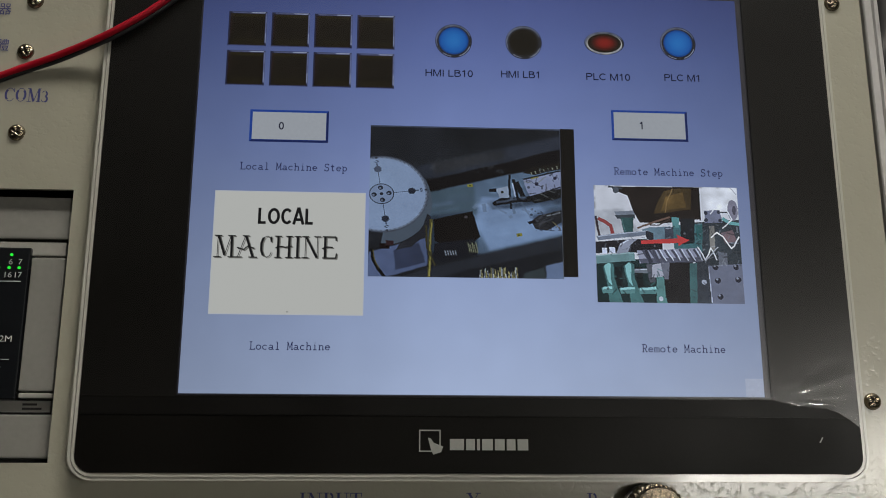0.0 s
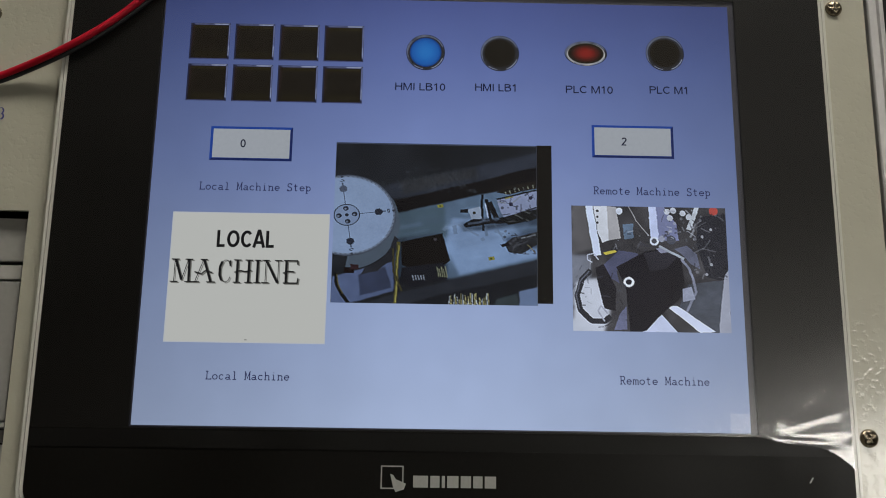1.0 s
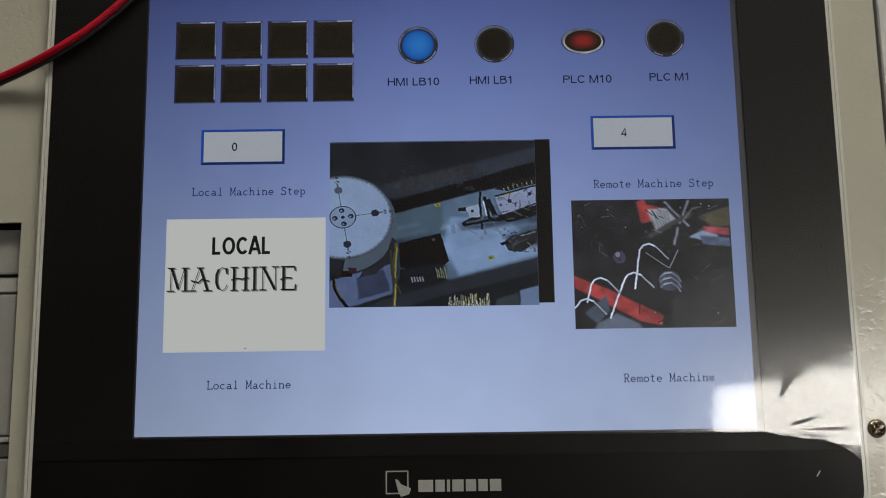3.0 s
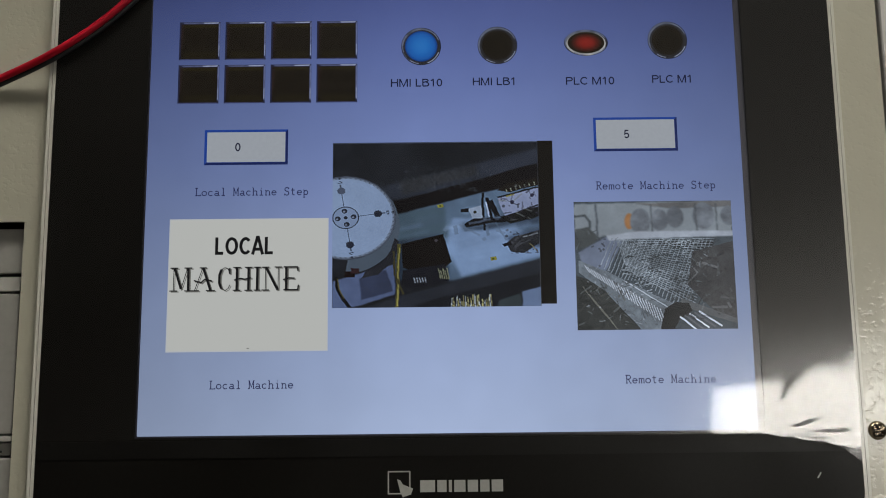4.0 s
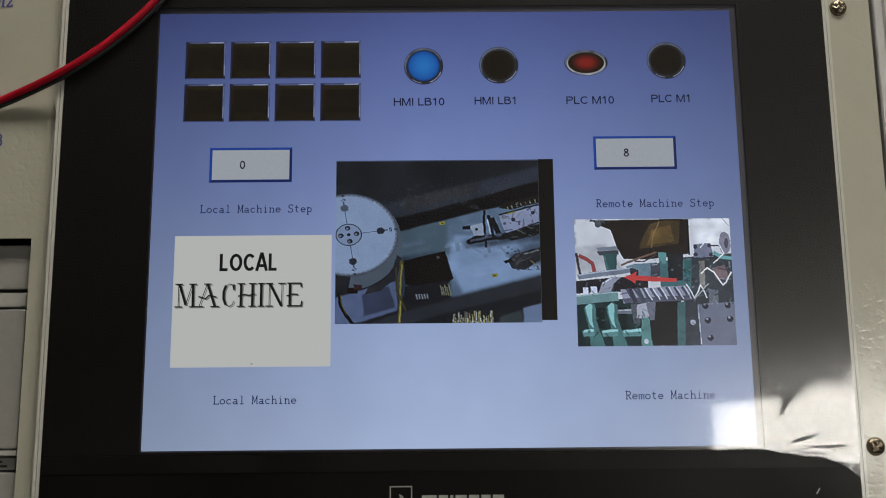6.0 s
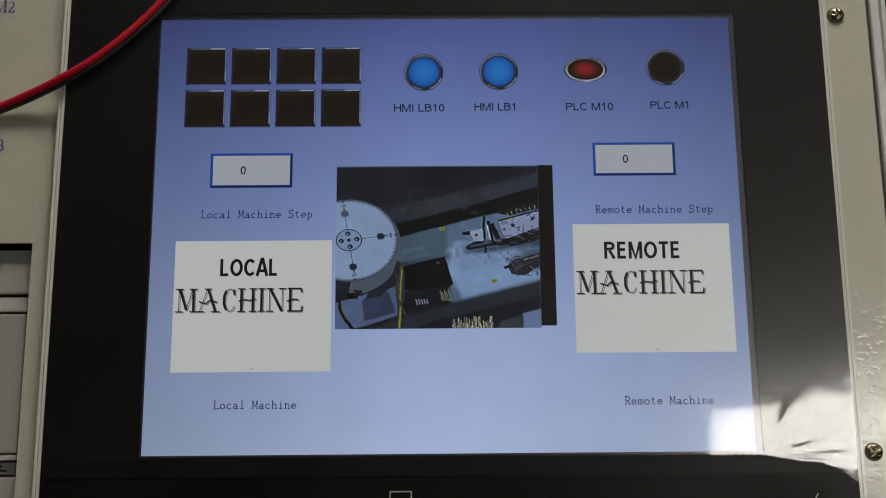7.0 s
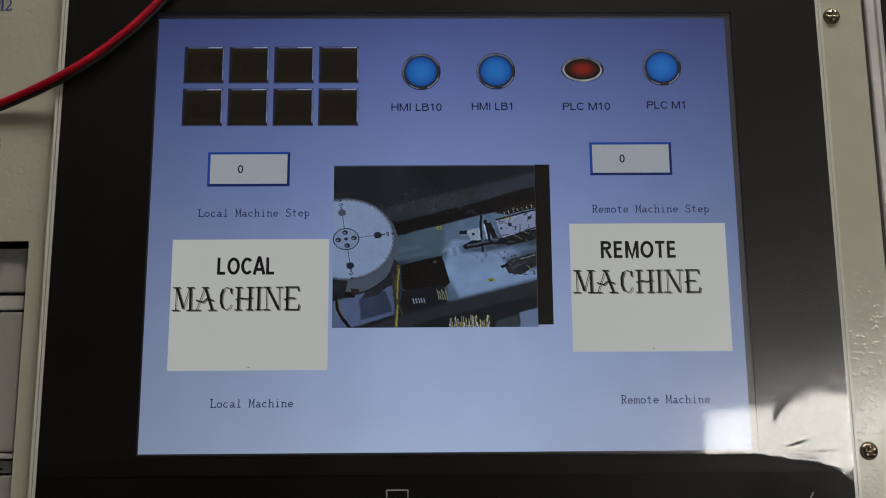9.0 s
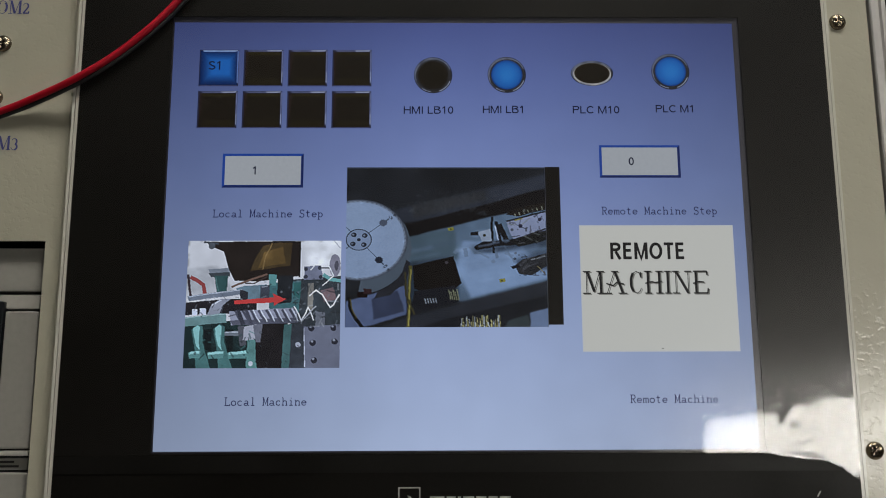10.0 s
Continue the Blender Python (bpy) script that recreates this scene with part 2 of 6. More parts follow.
def tube(bm, pts, r, n=10):
    """A round cable along a smooth line of points."""
    path = []
    p = [Vector(q) for q in pts]
    for i in range(len(p) - 1):
        a, b, c, d = p[max(i - 1, 0)], p[i], p[i + 1], p[min(i + 2, len(p) - 1)]
        for k in range(12):
            t = k / 12
            path.append(0.5 * (2 * b + (c - a) * t + (2 * a - 5 * b + 4 * c - d) * t * t + (3 * b - a - 3 * c + d) * t ** 3))
    path.append(p[-1])
    rings = []
    for i, q in enumerate(path):
        way = (path[min(i + 1, len(path) - 1)] - path[max(i - 1, 0)]).normalized()
        u = way.cross(Vector((0, 1, 0.1))).normalized()
        v = way.cross(u)
        rings.append([bm.verts.new(q + r * (u * math.cos(2 * math.pi * k / n) + v * math.sin(2 * math.pi * k / n))) for k in range(n)])
    for a, b in zip(rings, rings[1:]):
        for k in range(n):
            bm.faces.new((a[k], a[(k + 1) % n], b[(k + 1) % n], b[k]))
    bm.faces.new(rings[0])
    bm.faces.new(rings[-1])
    return bm


def words(text, x, z, width, height, material, parent, y, name="lettering"):
    """Lettering with the built-in font, centred on x, z, scaled to a width and cap height."""
    cu = bpy.data.curves.new("letters", "FONT")
    cu.body, cu.size, cu.align_x, cu.resolution_u = text, 1.0, "CENTER", 3
    ob = bpy.data.objects.new("letters", cu)
    scene.collection.objects.link(ob)
    me = bpy.data.meshes.new_from_object(ob.evaluated_get(bpy.context.evaluated_depsgraph_get()))
    bpy.data.objects.remove(ob)
    xs = [v.co.x for v in me.vertices]
    mid, sx, sz = (max(xs) + min(xs)) / 2, width / (max(xs) - min(xs)), height / 0.7
    for v in me.vertices:
        v.co = (x + (v.co.x - mid) * sx, y, z - height / 2 + v.co.y * sz)
    me.materials.clear()
    me.materials.append(material)
    ob = new(name, me)
    ob.parent = parent
    return ob


def arc(cx, cz, rx, rz, a0, a1, n=10):
    """Points of an elliptic arc between two angles in degrees."""
    return [(cx + rx * math.cos(radians(a0 + (a1 - a0) * i / n)), cz + rz * math.sin(radians(a0 + (a1 - a0) * i / n))) for i in range(n + 1)]


def plain_letters(w):
    """Grotesque capitals and figures of line width w: advance, then lines in capital heights."""
    h = w / 2
    t, m = 1 - h, 0.53
    g = {
        "H": (0.74, [[(0.1, 0), (0.1, 1)], [(0.64, 0), (0.64, 1)], [(0.1, m), (0.64, m)]]),
        "M": (0.86, [[(0.1, 0), (0.1, 1)], [(0.13, 0.97), (0.43, 0.04), (0.73, 0.97)], [(0.76, 0), (0.76, 1)]]),
        "I": (0.3, [[(0.15, 0), (0.15, 1)]]),
        "L": (0.58, [[(0.1, 1), (0.1, h), (0.54, h)]]),
        "B": (0.7, [[(0.1, h), (0.1, t), (0.36, t), *arc(0.37, 0.77, 0.19, 0.23 - h, 90, -90), (0.1, m)], [(0.1, h), (0.4, h), *arc(0.4, 0.265 + h / 2, 0.22, 0.265 - h / 2, -90, 90)]]),
        "P": (0.68, [[(0.1, 0), (0.1, t), (0.4, t), *arc(0.4, 0.72, 0.2, 0.28 - h, 90, -90), (0.1, 0.44 + h)]]),
        "C": (0.74, [arc(0.4, 0.5, 0.31, 0.5 - h, 42, 318, 20)]),
        "S": (0.68, [[*arc(0.34, 0.74, 0.22, 0.26 - h, 20, 250, 12), *arc(0.34, 0.27, 0.25, 0.27 - h, 80, -160, 12)]]),
        "O": (0.8, [arc(0.4, 0.5, 0.32, 0.5 - h, 0, 360, 26)]),
        "A": (0.7, [[(0.02, 0), (0.32, 0.98), (0.38, 0.98), (0.68, 0)], [(0.14, 0.3), (0.56, 0.3)]]),
        "E": (0.6, [[(0.54, h), (0.1, h), (0.1, t), (0.53, t)], [(0.1, m), (0.5, m)]]),
        "T": (0.62, [[(0.01, t), (0.61, t)], [(0.31, 0), (0.31, 1)]]),
        "R": (0.7, [[(0.1, 0), (0.1, t), (0.38, t), *arc(0.38, 0.74, 0.2, 0.26 - h, 90, -90), (0.1, 0.48 + h)], [(0.34, 0.48), (0.62, 0)]]),
        "0": (0.58, [arc(0.29, 0.5, 0.2, 0.5 - h, 0, 360, 24)]),
        "1": (0.58, [[(0.33, 0), (0.33, 0.99)], [(0.33, 0.97), (0.24, 0.83), (0.11, 0.74)]]),
        "2": (0.58, [[*arc(0.29, 0.72, 0.19, 0.28 - h, 165, -35, 12), (0.2, 0.25), (0.08, h), (0.5, h)]]),
        "3": (0.58, [[*arc(0.28, 0.76, 0.17, 0.24 - h, 160, -80, 10), *arc(0.28, 0.27, 0.2, 0.27 - h, 85, -160, 12)]]),
        "4": (0.58, [[(0.54, 0.27), (0.05, 0.27), (0.4, 0.97), (0.4, 0)]]),
        "5": (0.58, [[(0.48, t), (0.16, t), (0.1, 0.48), *arc(0.28, 0.33, 0.2, 0.33 - h, 125, -155, 14)]]),
        "6": (0.58, [[*arc(0.32, 0.5, 0.22, 0.5 - h, 50, 180, 10), *arc(0.3, 0.31, 0.2, 0.31 - h, 180, 520, 20)]]),
        "7": (0.58, [[(0.07, t), (0.5, t), (0.32, 0.5), (0.22, 0)]]),
        "8": (0.58, [arc(0.29, 0.76, 0.17, 0.24 - h, 0, 360, 18), arc(0.29, 0.28, 0.2, 0.28 - h, 0, 360, 20)]),
        " ": (0.3, []),
    }
    return {c: (a, [(w, line) for line in lines]) for c, (a, lines) in g.items()}


def typewriter_letters():
    """Thin fixed-pitch letters with short slab feet, as the display's small captions have."""
    w, x = 0.112, 0.66
    def foot(a, z, half=0.13):
        return [(a - half, z), (a + half, z)]
    b = w / 2
    g = {
        "L": [[(0.2, b), (0.2, 1)], foot(0.2, 1, 0.15), [(0.05, b), (0.66, b), (0.68, 0.2)]],
        "M": [[(0.12, 0), (0.12, 1)], [(0.12, 1), (0.36, 0.22), (0.6, 1)], [(0.6, 1), (0.6, 0)], foot(0.1, b, 0.1), foot(0.62, b, 0.1), foot(0.08, 1, 0.06), foot(0.64, 1, 0.06)],
        "R": [[(0.18, 0), (0.18, 1)], [(0.04, 1), (0.4, 1), *arc(0.4, 0.76, 0.2, 0.24, 90, -90), (0.18, 0.52)], [(0.36, 0.5), (0.58, b), (0.7, b)], foot(0.18, b, 0.12)],
        "S": [[*arc(0.36, 0.76, 0.22, 0.23, 25, 245, 12), *arc(0.36, 0.27, 0.24, 0.25, 80, -155, 12)], [(0.58, 0.8), (0.58, 1)], [(0.12, 0), (0.12, 0.22)]],
        "o": [arc(0.36, x / 2, 0.26, x / 2 - b, 0, 360, 20)],
        "c": [arc(0.37, x / 2, 0.26, x / 2 - b, 45, 315, 16)],
        "e": [[(0.12, x * 0.52), (0.6, x * 0.52), *arc(0.36, x / 2, 0.25, x / 2 - b, 10, 320, 18)]],
        "a": [[*arc(0.33, x * 0.72, 0.19, x * 0.28 - b, 150, 0, 8), (0.53, 0.12), (0.6, b), (0.68, b)], arc(0.32, 0.19, 0.21, 0.19 - b, 0, 360, 16)],
        "l": [[(0.36, 0), (0.36, 1)], foot(0.36, b, 0.2), [(0.22, 1), (0.36, 1)]],
        "i": [[(0.36, 0), (0.36, x)], foot(0.36, b, 0.2), [(0.22, x), (0.36, x)], [(0.31, 0.93), (0.41, 0.93)]],
        "h": [[(0.16, 0), (0.16, 1)], [(0.16, x * 0.72), *arc(0.37, x * 0.7, 0.19, x * 0.3 - b, 160, 0, 8), (0.56, 0)], foot(0.17, b, 0.12), foot(0.56, b, 0.12), [(0.05, 1), (0.16, 1)]],
        "n": [[(0.16, 0), (0.16, x)], [(0.16, x * 0.72), *arc(0.37, x * 0.7, 0.19, x * 0.3 - b, 160, 0, 8), (0.56, 0)], foot(0.17, b, 0.12), foot(0.56, b, 0.12), [(0.05, x), (0.16, x)]],
        "m": [[(0.1, 0), (0.1, x)], [(0.1, x * 0.78), *arc(0.24, x * 0.78, 0.13, x * 0.22 - b, 150, 0, 6), (0.37, 0)], [(0.37, x * 0.78), *arc(0.5, x * 0.78, 0.13, x * 0.22 - b, 150, 0, 6), (0.63, 0)], foot(0.1, b, 0.07), foot(0.37, b, 0.07), foot(0.64, b, 0.07)],
        "t": [[(0.3, 0.92), (0.3, 0.16), *arc(0.43, 0.17, 0.13, 0.17 - b, 180, 320, 8)], [(0.12, x), (0.54, x)]],
        "p": [[(0.16, -0.28), (0.16, x)], arc(0.36, x / 2, 0.22, x / 2 - b, 0, 360, 18), foot(0.17, -0.26, 0.12), [(0.04, x), (0.16, x)]],
        " ": [],
    }
    return {c: (0.735, [(w, line) for line in lines]) for c, lines in g.items()}


def roman_letters():
    """Roman capitals with thick stems, thin joins and serifs, as silk-screened on the panel."""
    k, n = 0.15, 0.045
    def feet(*places):
        return [(n, [(a - 0.15, b), (a + 0.15, b)]) for a, b in places]
    return {
        "C": (0.76, [(k, arc(0.4, 0.5, 0.28, 0.43, 125, 235, 12)), (n, arc(0.41, 0.5, 0.3, 0.48, 35, 125, 10)), (n, arc(0.41, 0.5, 0.3, 0.48, 235, 325, 10)), (n, [(0.68, 0.68), (0.68, 0.98)])]),
        "O": (0.8, [(k, arc(0.4, 0.5, 0.29, 0.42, 130, 230, 12)), (k, arc(0.4, 0.5, 0.29, 0.42, -50, 50, 12)), (n, arc(0.4, 0.5, 0.3, 0.48, 45, 135, 10)), (n, arc(0.4, 0.5, 0.3, 0.48, 225, 315, 10))]),
        "M": (0.98, [(n, [(0.16, 0), (0.16, 0.98)]), (k, [(0.19, 0.98), (0.48, 0.03)]), (n, [(0.49, 0.03), (0.78, 0.98)]), (k, [(0.82, 0), (0.82, 0.98)]), *feet((0.16, 0.02), (0.82, 0.02)), (n, [(0.02, 0.98), (0.22, 0.98)]), (n, [(0.78, 0.98), (0.96, 0.98)])]),
        "3": (0.54, [(n, arc(0.24, 0.62, 0.17, 0.2, 160, 60, 8)), (0.11, arc(0.22, 0.6, 0.17, 0.19, 60, -60, 8)), (0.12, arc(0.2, 0.22, 0.22, 0.22, 70, -70, 10)), (n, arc(0.22, 0.22, 0.2, 0.21, -70, -170, 8))]),
        "2": (0.54, [(n, arc(0.24, 0.58, 0.18, 0.22, 165, 70, 8)), (0.11, [*arc(0.25, 0.58, 0.16, 0.2, 70, -30, 8), (0.1, 0.06)]), (0.1, [(0.06, 0.05), (0.44, 0.05), (0.48, 0.18)])]),
        "I": (0.46, [(k, [(0.23, 0), (0.23, 0.98)]), *feet((0.23, 0.02), (0.23, 0.98))]),
        "N": (0.84, [(n, [(0.16, 0), (0.16, 0.98)]), (k, [(0.18, 0.98), (0.66, 0.03)]), (n, [(0.68, 0), (0.68, 0.98)]), *feet((0.16, 0.02), (0.68, 0.98)), (n, [(0.02, 0.98), (0.22, 0.98)])]),
        "P": (0.66, [(k, [(0.2, 0), (0.2, 0.98)]), (n, [(0.2, 0.98), (0.36, 0.98)]), (0.12, arc(0.36, 0.74, 0.18, 0.22, 75, -75, 10)), (n, [(0.2, 0.49), (0.36, 0.49)]), *feet((0.2, 0.02)), (n, [(0.05, 0.98), (0.22, 0.98)])]),
        "U": (0.8, [(k, [(0.2, 0.98), (0.2, 0.3), *arc(0.4, 0.28, 0.2, 0.24, 180, 260, 8)]), (n, [*arc(0.4, 0.28, 0.24, 0.27, 260, 360, 8), (0.64, 0.98)]), *feet((0.2, 0.98), (0.64, 0.98))]),
        "T": (0.7, [(k, [(0.35, 0), (0.35, 0.98)]), (n, [(0.05, 0.76), (0.06, 0.97), (0.64, 0.97), (0.65, 0.76)]), *feet((0.35, 0.02))]),
        "Y": (0.8, [(k, [(0.16, 0.98), (0.42, 0.46)]), (n, [(0.66, 0.98), (0.42, 0.46)]), (k, [(0.42, 0), (0.42, 0.48)]), *feet((0.42, 0.02), (0.16, 0.98), (0.66, 0.98))]),
        "R": (0.76, [(k, [(0.2, 0), (0.2, 0.98)]), (n, [(0.05, 0.98), (0.36, 0.98)]), (0.12, arc(0.36, 0.75, 0.17, 0.21, 75, -75, 10)), (n, [(0.2, 0.51), (0.36, 0.51)]), (k, [(0.38, 0.5), (0.66, 0.02)]), *feet((0.2, 0.02)), (n, [(0.58, 0.02), (0.78, 0.02)])]),
    }


SANS, TYPEWRITER, ROMAN = plain_letters(0.15), typewriter_letters(), roman_letters()
BOLD = {c: (a + 0.11, lines) for c, (a, lines) in plain_letters(0.172).items()}


def typed(text, x, z, width, height, letters, material, parent, y, name="lettering"):
    """Lettering from drawn strokes, centred on x, z, of a cap height; width 0 keeps the letters' own width."""
    total = sum(letters[c][0] for c in text)
    sx, sz = (width / total if width else 1.18 * height), height
    verts, faces, pen, layer = [], [], -total / 2, 0
    for c in text:
        wide, lines = letters[c]
        for weight, line in lines:
            layer += 1
            pts = [Vector((x + (pen + a) * sx, z + (b - 0.5) * sz)) for a, b in line]
            closed = (pts[0] - pts[-1]).length < 1e-7
            half, start = weight * sz / 2, len(verts)
            for i, p in enumerate(pts):
                back = pts[i - 1] if i else (pts[-2] if closed else p)
                ahead = pts[i + 1] if i + 1 < len(pts) else (pts[1] if closed else p)
                d0, d1 = (p - back), (ahead - p)
                d0 = (d0 if d0.length > 1e-9 else d1).normalized()
                d1 = (d1 if d1.length > 1e-9 else d0).normalized()
                n = Vector((-d0.y - d1.y, d0.x + d1.x))
                n = n.normalized() if n.length > 1e-6 else Vector((-d0.y, d0.x))
                reach = half / max(0.55, n.dot(Vector((-d0.y, d0.x))))
                for q in (p + n * reach, p - n * reach):
                    verts.append((q.x, y - 0.0000015 * layer, q.y))
            for i in range(len(pts) - 1):
                k = start + 2 * i
                faces.append((k, k + 1, k + 3, k + 2))
        pen += wide
    me = bpy.data.meshes.new(name)
    me.from_pydata(verts, [], faces)
    me.materials.append(material)
    ob = new(name, me)
    ob.parent = parent
    return ob


class Picture:
    """A flat picture on the display, laid out in hundredths of its width and height from its upper left corner."""

    def __init__(self, x0, x1, z0, z1):
        self.x0, self.z1, self.w, self.h = x0, z1, x1 - x0, z1 - z0
        self.bm, self.mats, self.layer, self.shapes, self.cover = bmesh.new(), [], 0, [], 1.0

    def put(self, colour, *pts):
        if colour not in self.mats:
            self.mats.append(colour)
        self.shapes.append((colour.name, pts, self.cover))
        self.layer += 1
        y = -self.layer * 0.000004
        f = self.bm.faces.new([self.bm.verts.new((self.x0 + u * self.w / 100, y, self.z1 - v * self.h / 100)) for u, v in pts])
        f.material_index = self.mats.index(colour)
        return self

    def rect(self, colour, u0, u1, v0, v1):
        return self.put(colour, (u0, v0), (u1, v0), (u1, v1), (u0, v1))

    def spot(self, colour, u, v, ru, rv=None, n=18):
        rv = ru * self.w / self.h if rv is None else rv
        return self.put(colour, *[(u + ru * math.cos(2 * math.pi * i / n), v + rv * math.sin(2 * math.pi * i / n)) for i in range(n)])

    def clutter(self, count, area, colours, seed, long=5.0, width=0.7):
        """Small strokes and specks of machinery too fine to name."""
        rnd = random.Random(seed)
        u0, u1, v0, v1 = area
        self.cover = 0.5
        for _ in range(count):
            u, v, a, k = u0 + (u1 - u0) * rnd.random(), v0 + (v1 - v0) * rnd.random(), rnd.random() * math.pi, long * (0.3 + rnd.random())
            c = rnd.choice(colours)
            e, f = min(u1, max(u0, u + k * math.cos(a))), min(v1, max(v0, v + k * math.sin(a)))
            if rnd.random() < 0.3:
                self.spot(c, u, v, 0.3 + width * rnd.random(), n=8)
            else:
                self.line(c, width * (0.5 + rnd.random()), (u, v), (e, f))
        self.cover = 1.0
        return self

    def smear(self, times):
        """Softens all that is laid down so far, as things out of focus are."""
        self.shapes.append(("smear", (), times))
        return self

    def line(self, colour, width, *pts):
        k = self.w / self.h
        for (a, b), (c, d) in zip(pts, pts[1:]):
            n = math.hypot(c - a, (d - b) / k) or 1
            du, dv = -(d - b) / k / n * width / 2, (c - a) / n * width / 2 * k
            self.put(colour, (a + du, b + dv), (c + du, d + dv), (c - du, d - dv), (a - du, b - dv))
            if width > 0.7 and (c, d) != pts[-1]:
                self.spot(colour, c, d, width / 2, n=10)
        return self

    def colours(self, n, seed, blur=1, lift=10, warp=0.22, contrast=1.0):
        """The picture as soft colours on an n x n field: the shapes, mottled and blurred as a compressed photograph is."""
        rng = np.random.default_rng(seed)
        g = (np.arange(n) + 0.5) * 100 / n
        uu, vv = np.meshgrid(g, g)
        out = np.zeros((n, n, 3))

        def mottle(k):
            small = rng.random((k + 2, k + 2))
            a = np.linspace(0, k, n)
            i = a.astype(int)
            f = a - i
            f = f * f * (3 - 2 * f)
            rows = small[i] * (1 - f)[:, None] + small[i + 1] * f[:, None]
            return rows[:, i] * (1 - f) + rows[:, i + 1] * f
        texture = 0.45 * mottle(6) + 0.3 * mottle(16) + 0.2 * mottle(44) + 0.15 * mottle(n // 2) - 0.55
        uu = uu + warp * 2.2 * (mottle(14) - 0.5) + warp * 1.6 * (mottle(45) - 0.5)
        vv = vv + warp * 2.2 * (mottle(14) - 0.5) + warp * 1.6 * (mottle(45) - 0.5)
        for name, pts, cover in self.shapes:
            if name == "smear":
                for _ in range(cover):
                    p = np.pad(out, ((1, 1), (1, 1), (0, 0)), mode="edge")
                    out = 0.2 * (out + p[:-2, 1:-1] + p[2:, 1:-1] + p[1:-1, :-2] + p[1:-1, 2:])
                continue
            c, vary = COLOUR_OF[name]
            us, vs = [p[0] for p in pts], [p[1] for p in pts]
            i0, i1 = max(0, int(min(us) * n / 100) - 9), min(n, int(max(us) * n / 100) + 10)
            j0, j1 = max(0, int(min(vs) * n / 100) - 9), min(n, int(max(vs) * n / 100) + 10)
            if i0 >= i1 or j0 >= j1:
                continue
            u, v = uu[j0:j1, i0:i1], vv[j0:j1, i0:i1]
            inside = np.zeros(u.shape, bool)
            for (a, b), (e, f) in zip(pts, pts[1:] + pts[:1]):
                if b != f:
                    inside ^= ((b > v) != (f > v)) & (u < (e - a) * (v - b) / (f - b) + a)
            shade = np.array(c)[None, None, :] * (1 + 1.7 * max(vary, 0.05) * texture[j0:j1, i0:i1, None])
            out[j0:j1, i0:i1][inside] = cover * shade[inside] + (1 - cover) * out[j0:j1, i0:i1][inside]
        for _ in range(blur):
            p = np.pad(out, ((1, 1), (1, 1), (0, 0)), mode="edge")
            out = 0.4 * out + 0.15 * (p[:-2, 1:-1] + p[2:, 1:-1] + p[1:-1, :-2] + p[1:-1, 2:])
        p = np.pad(out, ((2, 2), (2, 2), (0, 0)), mode="edge")
        wide = 0.25 * (p[:-4, 2:-2] + p[4:, 2:-2] + p[2:-2, :-4] + p[2:-2, 4:])
        out = out + 0.75 * (out - wide)
        out = 96 + contrast * (out - 96)
        # lift raises the blacks: haze over the display, put into the picture's colours
        out = lift + (0.78 * out + 0.22 * out.mean(axis=2, keepdims=True)) * (1 - lift / 255)
        out = out * np.array([0.94, 0.99, 1.10])
        out = np.clip(out + 2.5 * rng.standard_normal((n, n, 1)), 2, 250) / 255
        return np.where(out > 0.04, ((out + 0.055) / 1.055) ** 2.4, out / 12.92)

    def soft(self, name, parent, label="", at=(0, 0, 0), n=290, seed=1, blur=1, disc=False, lift=19, warp=0.22, contrast=1.1):
        """Like done(), with the colours carried by a fine grid (or by rings, for a disc)."""
        self.bm.free()
        field = self.colours(n, seed, blur, lift, warp, contrast)
        if disc:
            rings, spokes = 70, 180
            rr, aa = np.meshgrid(np.linspace(0.002, 0.5, rings), np.arange(spokes) * 2 * np.pi / spokes, indexing="ij")
            u, v = 0.5 + rr * np.cos(aa), 0.5 - rr * np.sin(aa)
            idx = np.arange(rings * spokes).reshape(rings, spokes)
            nxt = np.roll(idx, -1, axis=1)
            quads = np.stack([idx[:-1], idx[1:], nxt[1:], nxt[:-1]], -1).reshape(-1, 4)
        else:
            u, v = np.meshgrid(np.linspace(0, 1, n), np.linspace(0, 1, n))
            idx = np.arange(n * n).reshape(n, n)
            quads = np.stack([idx[:-1, :-1], idx[1:, :-1], idx[1:, 1:], idx[:-1, 1:]], -1).reshape(-1, 4)
        u, v = u.ravel(), v.ravel()
        me = bpy.data.meshes.new(name)
        co = np.stack([self.x0 + u * self.w, np.zeros(u.size), self.z1 - v * self.h], 1)
        me.from_pydata(co.tolist(), [], quads.tolist())
        tint = me.color_attributes.new("picture", "FLOAT_COLOR", "POINT")
        rgb = field[np.minimum((v * n).astype(int), n - 1), np.minimum((u * n).astype(int), n - 1)]
        tint.data.foreach_set("color", np.concatenate([rgb, np.ones((u.size, 1))], 1).astype(np.float32).ravel())
        me.materials.append(PHOTO)
        ob = new(name, me)
        ob.parent, ob.location = parent, at
        if label:
            ob["label"] = label
        return ob

    def done(self, name, parent, label="", at=(0, 0, 0)):
        me = bpy.data.meshes.new(name)
        self.bm.to_mesh(me)
        self.bm.free()
        for m in self.mats:
            me.materials.append(m)
        ob = new(name, me)
        ob.parent, ob.location = parent, at
        if label:
            ob["label"] = label
        return ob


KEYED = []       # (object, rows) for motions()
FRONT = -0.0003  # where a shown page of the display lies


